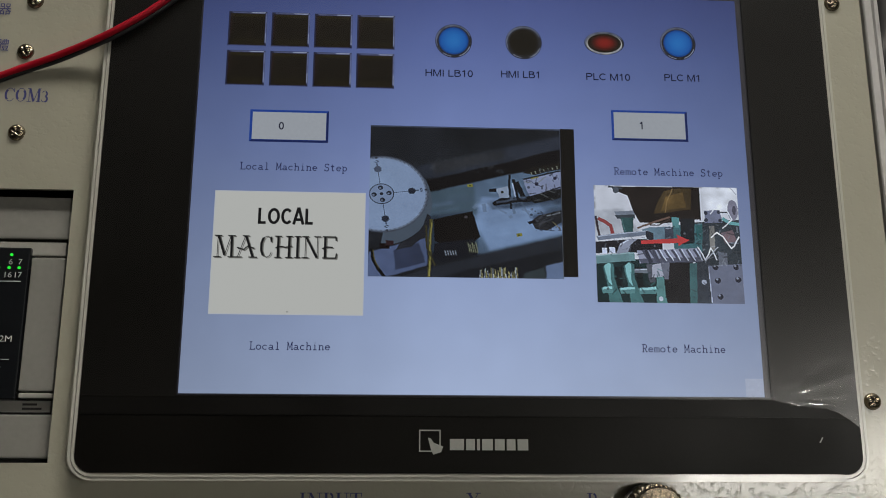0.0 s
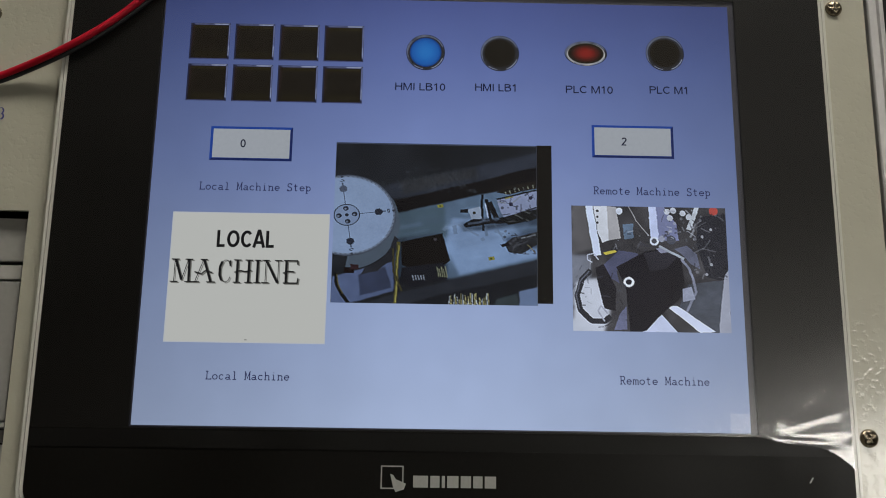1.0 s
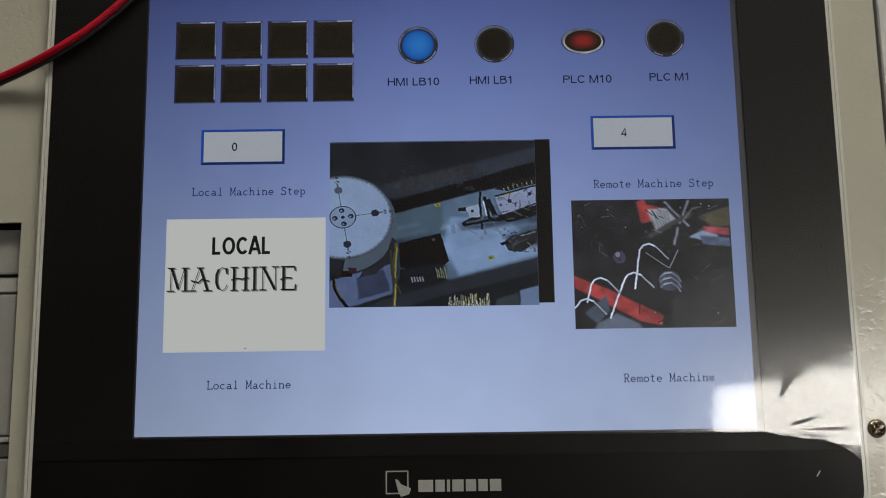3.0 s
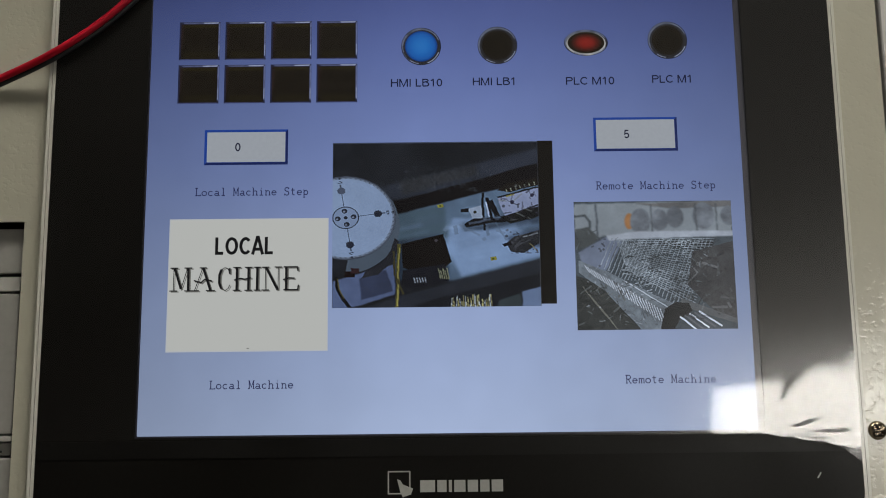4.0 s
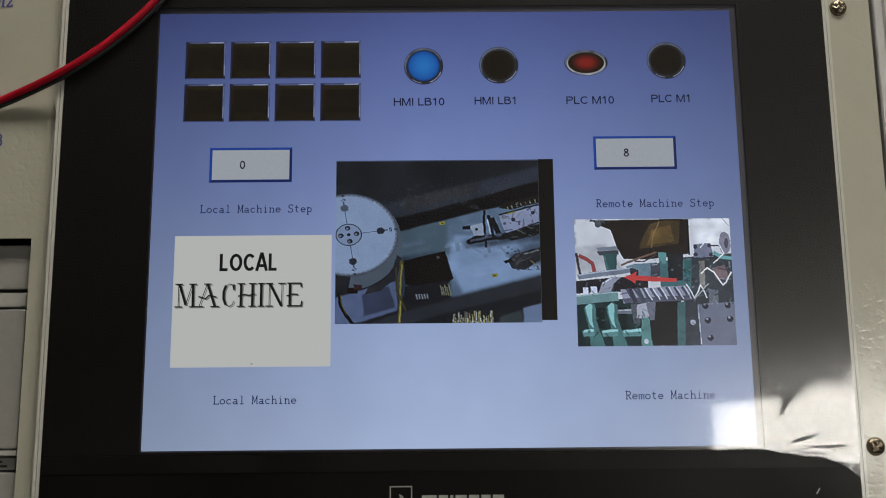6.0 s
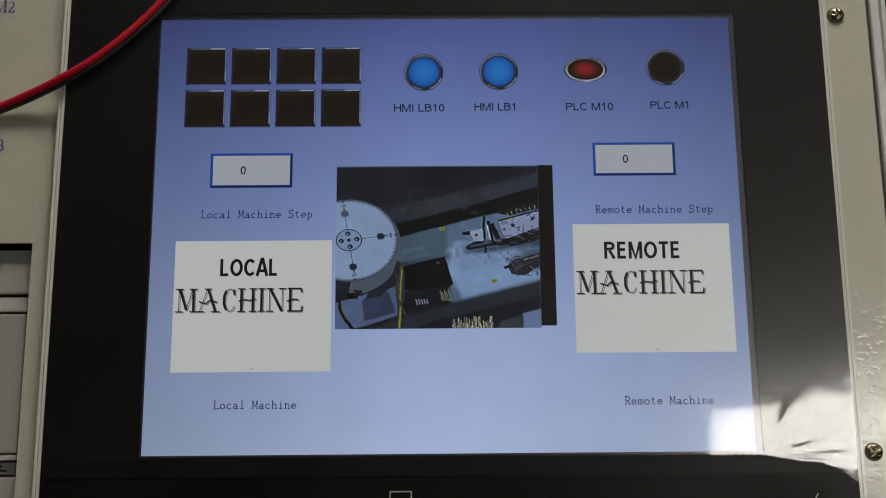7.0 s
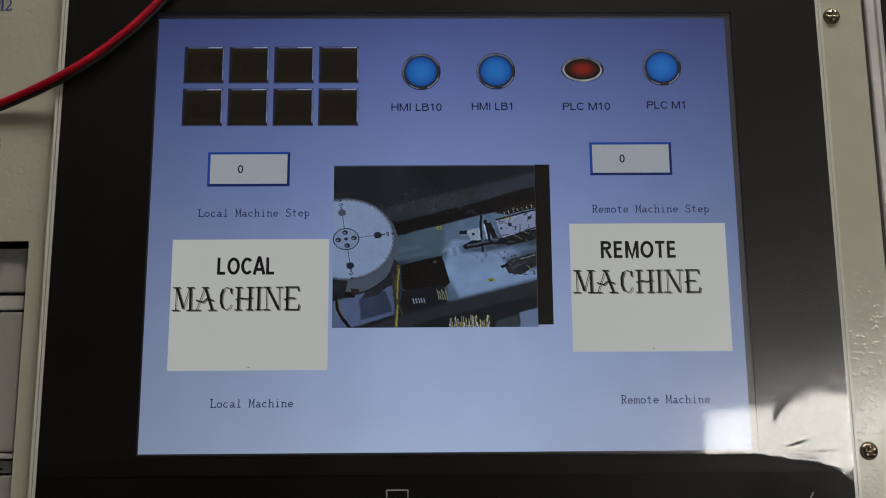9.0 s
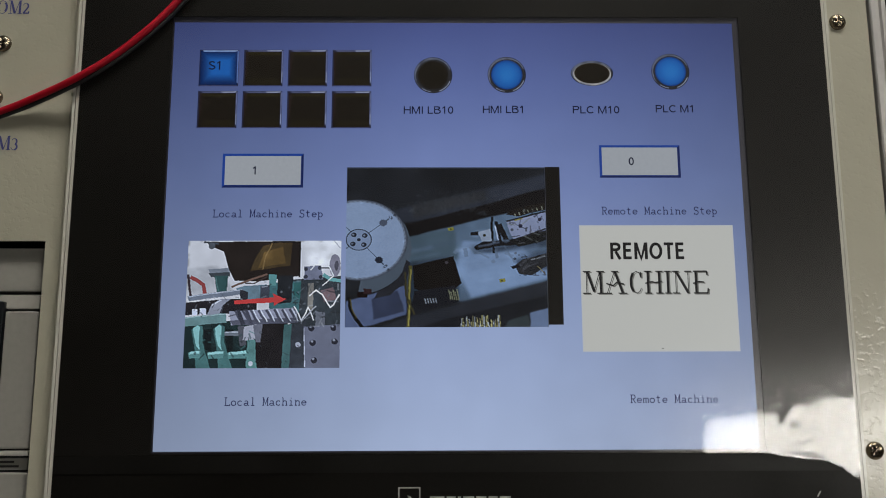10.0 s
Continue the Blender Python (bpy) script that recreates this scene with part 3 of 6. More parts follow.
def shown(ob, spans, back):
    """Stands in for the display's switching: a picture tile moves to the front for the given spans of seconds, else
    hides behind the lit sheet.
    """
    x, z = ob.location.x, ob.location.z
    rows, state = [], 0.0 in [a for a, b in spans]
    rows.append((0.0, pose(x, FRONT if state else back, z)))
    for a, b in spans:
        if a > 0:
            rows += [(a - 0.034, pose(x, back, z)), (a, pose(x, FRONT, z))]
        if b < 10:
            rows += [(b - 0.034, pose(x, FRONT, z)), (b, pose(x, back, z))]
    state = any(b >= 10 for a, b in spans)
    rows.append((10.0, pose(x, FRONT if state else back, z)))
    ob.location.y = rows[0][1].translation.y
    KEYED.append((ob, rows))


# ---- the room ----
def room():
    def plane(name, x0, x1, y0, y1, z0, z1, mat, label, cat):
        bm = block(x0, x1, y0, y1, z0, z1)
        ob = part(name, bm, mat, None)
        return tagged(ob, label, cat, kind="structure")
    plane("floor", -3.2, 3.6, -4.6, 1.9, -0.1, 0.0, FLOOR_VINYL, "grey vinyl workshop floor", "floor")
    plane("ceiling", -3.2, 3.6, -4.6, 1.9, 2.9, 3.0, CEILING_PAINT, "plain painted workshop ceiling", "ceiling")
    plane("wall_north", -3.2, 3.6, 1.8, 1.9, 0.0, 2.9, WALL_PAINT, "plain painted wall behind the console", "wall")
    plane("wall_south", -3.2, 3.6, -4.6, -4.5, 0.0, 2.9, WALL_PAINT, "plain painted wall facing the console", "wall")
    plane("wall_west", -3.2, -3.1, -4.5, 1.8, 0.0, 2.9, WALL_PAINT, "plain painted side wall", "wall")
    plane("wall_east", 3.5, 3.6, -4.5, 1.8, 0.0, 2.9, WALL_PAINT, "plain painted side wall with no opening", "wall")


def ceiling_light():
    t = thing("ceiling_light", "lit white rectangular luminaire on the ceiling", "ceiling light", pose(1.463, -2.074, 2.9, 0, 0, 10), "luminaires of the ceiling")
    ring_bm = bmesh.new()
    for x0, x1, y0, y1 in ((-0.62, 0.62, -0.205, -0.185), (-0.62, 0.62, 0.185, 0.205), (-0.62, -0.6, -0.185, 0.185), (0.6, 0.62, -0.185, 0.185)):
        box(ring_bm, x0, x1, y0, y1, -0.05, -0.002)
    part("frame", ring_bm, RIM, t)
    part("diffuser", block(-0.6, 0.6, -0.185, 0.185, -0.04, -0.03), DIFFUSER, t, "glowing white diffuser")
    return t


def bench():
    t = thing("workbench", "grey laminate workbench under the leaning console", "workbench", pose(0, 0, 0))
    part("worktop", block(-0.7, 0.7, -0.5, 0.75, 0.894, 0.924, bevel=0.003), BENCH_TOP, t)
    for x in (-0.65, 0.65):
        for y in (-0.45, 0.7):
            part("leg", block(x - 0.025, x + 0.025, y - 0.025, y + 0.025, 0.0, 0.894), ALU, t)


room()
lamp_thing = ceiling_light()
copy_thing(lamp_thing, pose(0.35, 0.34, 2.9))
bench()

# ---- the console and its front panel ----
FACE = 0.006     # front of the cream panel
SLOT = (-0.30, -0.1748, -0.1204, -0.0044)
E1, E2 = -0.33, 0.1868
T1, T2 = -0.30, 0.30

console = thing("training_console", "cream painted training console leaning back on the bench", "control console")


def front_panel():
    bm = bmesh.new()
    x0, x1, z0, z1 = SLOT
    box(bm, E1, x0, FACE, FACE + 0.002, T1, T2)
    box(bm, x1, E2, FACE, FACE + 0.002, T1, T2)
    box(bm, x0, x1, FACE, FACE + 0.002, z1, T2)
    box(bm, x0, x1, FACE, FACE + 0.002, T1, z0)
    part("front_panel", bm, CREAM, console, "cream hammered-paint sheet with a cut-out")
    bm = bmesh.new()
    box(bm, E1, E1 + 0.002, FACE + 0.0025, 0.12, T1, T2)
    box(bm, E2 + 0.001, E2 + 0.003, FACE + 0.0025, 0.12, T1, T2)
    box(bm, E1 + 0.003, E2, FACE + 0.0025, 0.12, T2 - 0.002, T2)
    box(bm, E1 + 0.003, E2, FACE + 0.0025, 0.12, T1, T1 + 0.002)
    box(bm, E1 + 0.003, E2, 0.117, 0.12, T1 + 0.003, T2 - 0.003)
    part("casing", bm, DARK, console, "dark sheet-steel casing")


def side_rail():
    """Extruded edge rail with two grooves."""
    bm = bmesh.new()
    prof = [(0, 0.010), (0, -0.0014), (0.0006, -0.002), (0.0024, -0.002), (0.0030, -0.0006), (0.0046, -0.0006), (0.0052, -0.002), (0.0068, -0.002), (0.0076, -0.001), (0.0076, 0.03), (0.004, 0.03), (0.004, 0.010)]
    x = E2 + 0.0009
    a = [bm.verts.new((x + u, v + 0.0062, T1)) for u, v in prof]
    b = [bm.verts.new((x + u, v + 0.0062, T2)) for u, v in prof]
    for i in range(len(prof)):
        j = (i + 1) % len(prof)
        bm.faces.new((a[i], a[j], b[j], b[i]))
    bm.faces.new(a)
    bm.faces.new(b)
    part("side_rail", bm, ALU, console, "grooved aluminium edge rail")


def stand():
    part("foot", block(-0.30, 0.15, -0.015, 0.115, T1 - 0.03, T1 - 0.0005), GASKET, console, "black rubber foot")


SCREW_MESH = []


def screw(x, z, turn):
    """A domed cross-head screw on the panel."""
    if not SCREW_MESH:
        bm = bmesh.new()
        r = bmesh.ops.create_uvsphere(bm, u_segments=24, v_segments=12, radius=0.0038)
        for v in bm.verts:
            v.co.z = max(v.co.z, 0) * 0.62
        bmesh.ops.remove_doubles(bm, verts=bm.verts, dist=0.00001)
        for v in bm.verts:
            x_, y_ = abs(v.co.x), abs(v.co.y)
            if v.co.z > 0.0014 and min(x_, y_) < 0.00042 and max(x_, y_) < 0.0024:
                v.co.z -= 0.0011
        me = bpy.data.meshes.new("screw")
        bm.to_mesh(me)
        bm.free()
        for p in me.polygons:
            p.use_smooth = True
        me.materials.append(STEEL)
        SCREW_MESH.append(me)
    ob = new("screw", SCREW_MESH[0])
    ob.parent = console
    ob.matrix_basis = pose(x, FACE, z, 90, 0, 0) @ pose(0, 0, 0, 0, 0, turn)
    return ob


front_panel()
side_rail()
stand()
for i, (x, z) in enumerate(((-0.2018, 0.0598), (-0.2018, 0.0213), (-0.2000, 0.0849), (0.1730, -0.0934), (0.1731, 0.0959))):
    screw(x, z, 23 + 37 * i)
typed("COM3", -0.1992, 0.0390, 0.0196, 0.0064, ROMAN, BLUE_PRINT, console, FACE - 0.0003, "printed_word")
typed("COM2", -0.1992, 0.1021, 0.0196, 0.0064, ROMAN, BLUE_PRINT, console, FACE - 0.0003, "printed_word")
words("\u5668", -0.2129, 0.0803, 0.0054, 0.0044, BLUE_PRINT, console, FACE - 0.0003, "printed_word")
words("\u9ad4", -0.2122, 0.0626, 0.0056, 0.0044, BLUE_PRINT, console, FACE - 0.0003, "printed_word")
typed("INPUT", -0.0598, -0.1352, 0.0262, 0.0064, ROMAN, BLUE_PRINT, console, FACE - 0.0003, "printed_word")
typed("Y", -0.0010, -0.1352, 0.0060, 0.0064, ROMAN, BLUE_PRINT, console, FACE - 0.0003, "printed_word")
typed("R", 0.0490, -0.1352, 0.0058, 0.0064, ROMAN, BLUE_PRINT, console, FACE - 0.0003, "printed_word")


# ---- controller in the cut-out ----
def controller():
    t = thing("programmable_controller", "grey and black controller module set in the console's cut-out", "controller", BASE @ pose(0.0019, 0, 0.0003))
    y = 0.011
    part("backing", block(-0.2995, -0.1768, 0.03, 0.04, -0.1200, -0.0055), DARK, t)
    part("top_cover", block(-0.2995, -0.1780, y, 0.03, -0.0257, -0.0068, bevel=0.0008), PLC_GREY, t)
    part("ridge", block(-0.2995, -0.1795, y + 0.001, 0.03, -0.0330, -0.0268, bevel=0.0006), PLC_PALE, t)
    part("side_body", block(-0.1930, -0.1788, y - 0.001, 0.03, -0.0915, -0.0342, bevel=0.0008), PLC_GREY, t)
    face = part("label_face", block(-0.2995, -0.1936, y - 0.0015, 0.03, -0.0950, -0.0300, bevel=0.0006), PLC_BLACK, t, "black label face with white figures")
    part("lower_strip", block(-0.1925, -0.1786, y - 0.0012, 0.03, -0.0943, -0.0922, bevel=0.0004), PLC_PALE, t)
    part("terminal_label", block(-0.2995, -0.1800, y + 0.002, 0.03, -0.1000, -0.0952), PLC_GREY, t)
    part("lower_cover", block(-0.2995, -0.1778, y, 0.03, -0.1188, -0.1010, bevel=0.0008), PLC_GREY, t)
    yy = y - 0.0018
    for text, x, z, w, h in (("6", -0.2035, -0.0358, 0.0016, 0.0024), ("7", -0.1995, -0.0358, 0.0016, 0.0024), ("16", -0.2040, -0.0415, 0.0030, 0.0024),
                             ("17", -0.1998, -0.0415, 0.0028, 0.0024), ("32M", -0.2032, -0.0690, 0.0072, 0.0026), ("6", -0.2075, -0.0820, 0.0016, 0.0024),
                             ("7", -0.2037, -0.0820, 0.0016, 0.0024), ("16", -0.2080, -0.0880, 0.0030, 0.0024), ("17", -0.2040, -0.0880, 0.0028, 0.0024)):
        words(text, x + 0.0022, z - 0.0006, w, h, WHITE_PRINT, face, yy, "figure")
    for x0, x1, z in ((-0.225, -0.1963, -0.0451), (-0.225, -0.1978, -0.0785)):
        part("rule_line", block(x0, x1, yy, yy + 0.0002, z, z + 0.0003), WHITE_PRINT, face)
    for x, z in ((-0.2013, -0.0333), (-0.2018, -0.0390), (-0.1976, -0.0390), (-0.2062, -0.0390)):
        part("indicator_led", slab(bmesh.new(), ellipse(x, z, 0.0007, 0.0006, 14), yy, yy + 0.0004), LED_GREEN, face, "lit green indicator")
    for z, w in ((-0.0967, 0.006), (-0.0985, 0.008)):
        part("small_print", block(-0.1915, -0.1915 + w, y + 0.0017, y + 0.0019, z - 0.0005, z + 0.0004), DARK, t)


controller()


# ---- operator panel ----
hmi = thing("operator_touch_panel", "black operator touch panel with lit blue display, pale rim", "touch panel")
OUT = (-0.1653, 0.1661, -0.1273, 0.1265)
WIN = (-0.1236, 0.1257, -0.0930, 0.0950)


def housing():
    x0, x1, z0, z1 = OUT
    bm = bmesh.new()
    # two fine ridges with a groove between them
    for a, b, front in ((0.0, 0.0012, 0.0), (0.0012, 0.0016, 0.0012), (0.0016, 0.0029, -0.0005)):
        ring(bm, rounded(x0 + a, x1 - a, z0 + a, z1 - a, 0.0102 - a), rounded(x0 + b, x1 - b, z0 + b, z1 - b, 0.0102 - b), front, FACE - 0.0003)
    part("rim", bm, RIM, hmi, "pale grey moulded rim")
    bm = bmesh.new()
    inner = [(x, z) for x, z in rounded(WIN[0], WIN[1], WIN[2], WIN[3], 0.0003)]
    ring(bm, rounded(x0 + 0.0031, x1 - 0.0031, z0 + 0.0031, z1 - 0.0031, 0.0073), inner, -0.0009, 0.0035)
    part("bezel", bm, BEZEL, hmi, "black printed bezel")
    part("body", block(x0 + 0.004, x1 - 0.004, 0.008, 0.05, z0 + 0.004, z1 - 0.004), GASKET, hmi)
    part("film_margin", block(x0 + 0.0035, x1 - 0.0035, -0.0012, -0.00095, -0.1010, -0.0942), FILM_EDGE, hmi, "dull lower margin of the film")
    protective_film(x0 + 0.0035, x1 - 0.0033, -0.0937, z1 - 0.005)


def protective_film(x0, x1, z0, z1):
    """The clear film left on the panel; it lifts off in creases that fan out from the display's lower right corner."""
    cx, cz = 0.1262, z0
    xs = [x0 + (0.118 - x0) * i / 70 for i in range(70)] + [0.118 + (x1 - 0.118) * i / 120 for i in range(121)]
    zs = [0.045 * i / 90 for i in range(90)] + [0.045 + (z1 - z0 - 0.045) * i / 50 for i in range(51)]
    bm = bmesh.new()
    grid = []
    for up in zs:
        row = []
        for x in xs:
            u = max(0.0, x - cx)
            low = z0 - 0.0046 * (1 - math.exp(-u / 0.016)) - 0.0075 * max(0.0, (u - 0.020) / 0.0163) ** 2
            z = low + (z1 - low) * up / (z1 - z0)
            far, turn = math.hypot(x - cx, z - cz), math.degrees(math.atan2(z - cz, max(u, 1e-6)))
            lift = smooth(u / 0.006)
            # broad lift of the free edge, which tips the film up towards the rim
            h = 0.00020 * smooth(u / 0.038) * math.exp(-((z + 0.056) / 0.021) ** 2)
            # sharp folds along rays from the corner
            for angle, wide, tall, r0, r1 in ((-4, 2.0, 0.00005, 0.004, 0.018), (-10, 2.2, 0.00005, 0.006, 0.024), (18, 3.4, 0.000026, 0.008, 0.030), (60, 6.0, 0.00005, 0.010, 0.018), (31, 4.0, -0.000024, 0.010, 0.030), (4, 3.0, 0.000018, 0.012, 0.030)):
                h += tall * math.exp(-((turn - angle) / wide) ** 2) * smooth((far - r0) / 0.006) * (1 - smooth((far - r1) / 0.010))
            # a blister beside the corner
            h += 0.00006 * math.exp(-((x - cx - 0.011) / 0.008) ** 2 - ((z - cz - 0.0075) / 0.0042) ** 2)
            h += 0.000045 * noise.noise((x * 70, z * 90, 0.3)) * smooth((u - 0.012) / 0.012) * (1 - smooth((z + 0.062) / 0.012))
            row.append(bm.verts.new((x, -0.0019 - h * lift, z)))
        grid.append(row)
    for j in range(len(zs) - 1):
        for i in range(len(xs) - 1):
            bm.faces.new((grid[j][i], grid[j][i + 1], grid[j + 1][i + 1], grid[j + 1][i]))
    ob = part("protective_film", bm, FILM, hmi, "clear creased protective film", smooth=True)
    ob.visible_shadow = False


VIDEO = (-0.0464, 0.0384, -0.0423, 0.0264)
SHEET = (-0.1230, 0.1230, -0.0924, 0.0924)


def display_sheet():
    """The lit background, with an opening where the camera picture lies."""
    x0, x1, z0, z1 = SHEET
    a0, a1, b0, b1 = VIDEO
    bm = bmesh.new()
    for u0, u1, v0, v1 in ((x0, a0, z0, z1), (a1, x1, z0, z1), (a0, a1, b1, z1), (a0, a1, z0, b0)):
        bm.faces.new([bm.verts.new(p) for p in ((u0, 0, v0), (u1, 0, v0), (u1, 0, v1), (u0, 0, v1))])
    part("display", bm, SCREEN_BLUE, hmi, "blue lit display background")
    bm = bmesh.new()
    ring(bm, rounded(WIN[0] - 0.001, WIN[1] + 0.001, WIN[2] - 0.001, WIN[3] + 0.001, 0.0003), rounded(x0, x1, z0, z1, 0.0003), 0.0, 0.004)
    part("display_surround", bm, SURROUND, hmi, "dark unlit margin of the display")


housing()
display_sheet()
NAVY = ink(16, 20, 46, vary=0.1)
CAPTION = ink(30, 34, 76, vary=0.1)
BLACK_INK = ink(22, 22, 24, vary=0.2)
CARD = ink(185, 187, 184, vary=0.0)


def key_button(x, z):
    """A dark square key with a bevelled edge that catches light at its top and right."""
    w, h = 0.0171, 0.0168
    p = Picture(x, x + w, z - h, z)
    p.rect(ink(34, 36, 58, vary=0.1), 0, 100, 0, 100)
    p.put(ink(76, 82, 112, vary=0.3), (8, 1), (97, 1), (93, 5), (11, 5))
    p.put(ink(150, 158, 186, vary=0.3), (58, 1.5), (97, 1), (94, 4), (60, 4))
    p.put(ink(92, 100, 136, vary=0.3), (96, 4), (99.5, 3), (99, 92), (96, 90))
    p.put(ink(128, 138, 170, vary=0.3), (96.5, 62), (99, 62), (99, 90), (96.5, 88))
    p.put(ink(62, 68, 104, vary=0.3), (3, 97.5), (96, 97.5), (98, 100), (2, 100))
    p.rect(ink(26, 22, 17, vary=0.2, scale=300), 4, 95.5, 6, 97)
    p.put(ink(36, 28, 26, vary=0.3), (4, 6), (12, 6), (9, 60), (4, 80))
    p.put(ink(36, 32, 18, vary=0.25), (10, 7), (94, 7), (93, 15), (12, 15))
    p.put(ink(31, 27, 18, vary=0.25), (16, 78), (90, 78), (94, 96), (10, 96))
    return p.done("key_button", hmi, "", (0, FRONT * 0.5, 0))


for r in range(2):
    for c in range(4):
        key_button(-0.1114 + 0.01930 * c, 0.0796 - 0.0190 * r)


def lit_key():
    """The first key as it lights up."""
    p = Picture(-0.1114, -0.0943, 0.0628, 0.0796)
    for k in range(9):
        f = k / 8
        p.rect(ink(round(14 + 16 * f), round(34 + 58 * f), round(78 + 92 * f), vary=0.05), 2 + 3.6 * k, 98 - 2.6 * k, 3 + 3.2 * k, 97 - 3.6 * k)
    p.put(ink(120, 144, 190, vary=0.2), (8, 2), (96, 2), (92, 6), (10, 6)).put(ink(84, 110, 168, vary=0.2), (96, 4), (99, 3), (99, 92), (96, 90))
    ob = p.done("lit_key", hmi, "key glowing blue")
    typed("S1", -0.1044, 0.0723, 0.0062, 0.0040, SANS, NAVY, ob, -0.0001, "key_word")
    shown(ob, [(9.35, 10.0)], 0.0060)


def lamp(x, z, rx, rz, lens, spans, label):
    """A round pilot light: chromed ring, dark lens, and the lens as it glows."""
    p = Picture(x - 0.01, x + 0.01, z - 0.01, z + 0.01)
    u, v = rx / 0.02 * 100, rz / 0.02 * 100
    p.spot(ink(30, 34, 52, vary=0.2), 50, 50, u, v, 36)
    p.spot(ink(84, 90, 106, vary=0.6, scale=250), 49, 49, u * 0.95, v * 0.95, 36)
    p.spot(ink(40, 40, 44, vary=0.3), 51, 52, u * 0.93, v * 0.92, 36)
    if rz < 0.006:
        p.spot(ink(150, 150, 150, vary=0.4, scale=300), 50, 52, u * 0.9, v * 0.9, 36)
        p.spot(ink(36, 30, 20, vary=0.2), 50, 50, u * 0.84, v * 0.82, 36)
    p.spot(ink(24, 20, 14, vary=0.25, scale=300), 50, 50, u * 0.78, v * 0.78, 36)
    for a0, a1, c in ((-70, -20, (128, 136, 156)), (20, 62, (96, 104, 126)), (140, 200, (88, 96, 118)), (232, 262, (110, 116, 136))):
        arc_pts = [(50 + u * 0.93 * math.cos(radians(a0 + (a1 - a0) * k / 8)), 50 - v * 0.93 * math.sin(radians(a0 + (a1 - a0) * k / 8))) for k in range(9)]
        p.line(ink(*c, vary=0.3), 2.0, *arc_pts)
    base = p.done("pilot_lamp", hmi, "", (0, FRONT * 0.5, 0))
    p = Picture(x - 0.01, x + 0.01, z - 0.01, z + 0.01)
    for (k, c), (k2, c2) in zip(lens, lens[1:]):
        for f in (0, 0.34, 0.67):
            p.spot(ink(*(a + (b - a) * f for a, b in zip(c, c2)), vary=0.03), 50, 50, u * (k + (k2 - k) * f), v * (k + (k2 - k) * f), 36)
    p.spot(ink(*lens[-1][1], vary=0.03), 50, 50, u * lens[-1][0], v * lens[-1][0], 36)
    ob = p.done("lit_lens", hmi, label)
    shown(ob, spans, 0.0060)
    return base


BLUE_LENS = ((0.82, (16, 50, 108)), (0.76, (22, 74, 148)), (0.64, (27, 90, 166)), (0.42, (33, 102, 178)), (0.22, (38, 108, 182)))
RED_LENS = ((0.72, (34, 22, 16)), (0.62, (56, 24, 18)), (0.48, (84, 26, 20)), (0.34, (108, 28, 22)), (0.2, (122, 32, 26)))
lit_key()
lamp(-0.0095, 0.0680, 0.0084, 0.0083, BLUE_LENS, [(0.0, 9.55)], "blue glowing lens")
lamp(0.0227, 0.0682, 0.0084, 0.0083, BLUE_LENS, [(6.95, 7.15), (8.05, 10.0)], "blue glowing lens")
lamp(0.0601, 0.0690, 0.0093, 0.0058, RED_LENS, [(0.0, 9.35)], "dull red glowing lens")
lamp(0.0946, 0.0698, 0.0084, 0.0083, BLUE_LENS, [(0.0, 0.06), (7.05, 7.35), (8.25, 10.0)], "blue glowing lens")
typed("HMI LB10", -0.01155, 0.0520, 0.0219, 0.0034, SANS, NAVY, hmi, FRONT, "caption")
typed("HMI LB1", 0.0211, 0.0523, 0.0185, 0.0034, SANS, NAVY, hmi, FRONT, "caption")
typed("PLC M10", 0.06125, 0.0522, 0.0207, 0.0034, SANS, NAVY, hmi, FRONT, "caption")
typed("PLC M1", 0.0958, 0.0527, 0.0174, 0.0034, SANS, NAVY, hmi, FRONT, "caption")
typed("Local Machine Step", -0.0795, 0.0060, 0.0469, 0.0033, TYPEWRITER, CAPTION, hmi, FRONT, "caption")
typed("Remote Machine Step", 0.0868, 0.0071, 0.0497, 0.0033, TYPEWRITER, CAPTION, hmi, FRONT, "caption")
typed("Local Machine", -0.0781, -0.0726, 0.0338, 0.0033, TYPEWRITER, CAPTION, hmi, FRONT, "caption")
typed("Remote Machine", 0.0892, -0.0721, 0.0366, 0.0033, TYPEWRITER, CAPTION, hmi, FRONT, "caption")


def step_box(x0, x1, z0, z1, xd, spans):
    """A framed number field; each number comes to the front while it counts."""
    p = Picture(x0, x1, z0, z1)
    p.rect(ink(30, 62, 140, vary=0.1), 0, 100, 0, 100)
    p.put(ink(24, 36, 84, vary=0.1), (100, 0), (100, 100), (0, 100), (3, 93), (97, 93), (97, 7))
    p.rect(ink(154, 160, 168, vary=0.03), 3.2, 96.8, 7, 92)
    box_ = p.done("number_field", hmi, "", (0, FRONT * 0.5, 0))
    for digit, when in spans:
        ob = typed(digit, xd, (z0 + z1) / 2, 0.0, 0.0036, SANS, NAVY, box_, 0.0, "digit")
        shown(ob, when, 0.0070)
    return box_


step_box(-0.0996, -0.0650, 0.0174, 0.0324, -0.0857, [("0", [(0.0, 9.35)]), ("1", [(9.35, 10.0)])])
step_box(0.0619, 0.0968, 0.0217, 0.0362, 0.0756, [("1", [(0.0, 0.85)]), ("2", [(0.85, 1.65)]), ("3", [(1.65, 2.25)]), ("4", [(2.25, 3.2)]), ("5", [(3.2, 4.15)]),
                                                   ("6", [(4.15, 4.35)]), ("7", [(4.35, 5.55)]), ("8", [(5.55, 6.85)]), ("0", [(6.85, 10.0)])])

LOCAL = (-0.1124, -0.0483, -0.0590, -0.0057)
REMOTE = (0.0526, 0.1173, -0.0523, 0.0004)


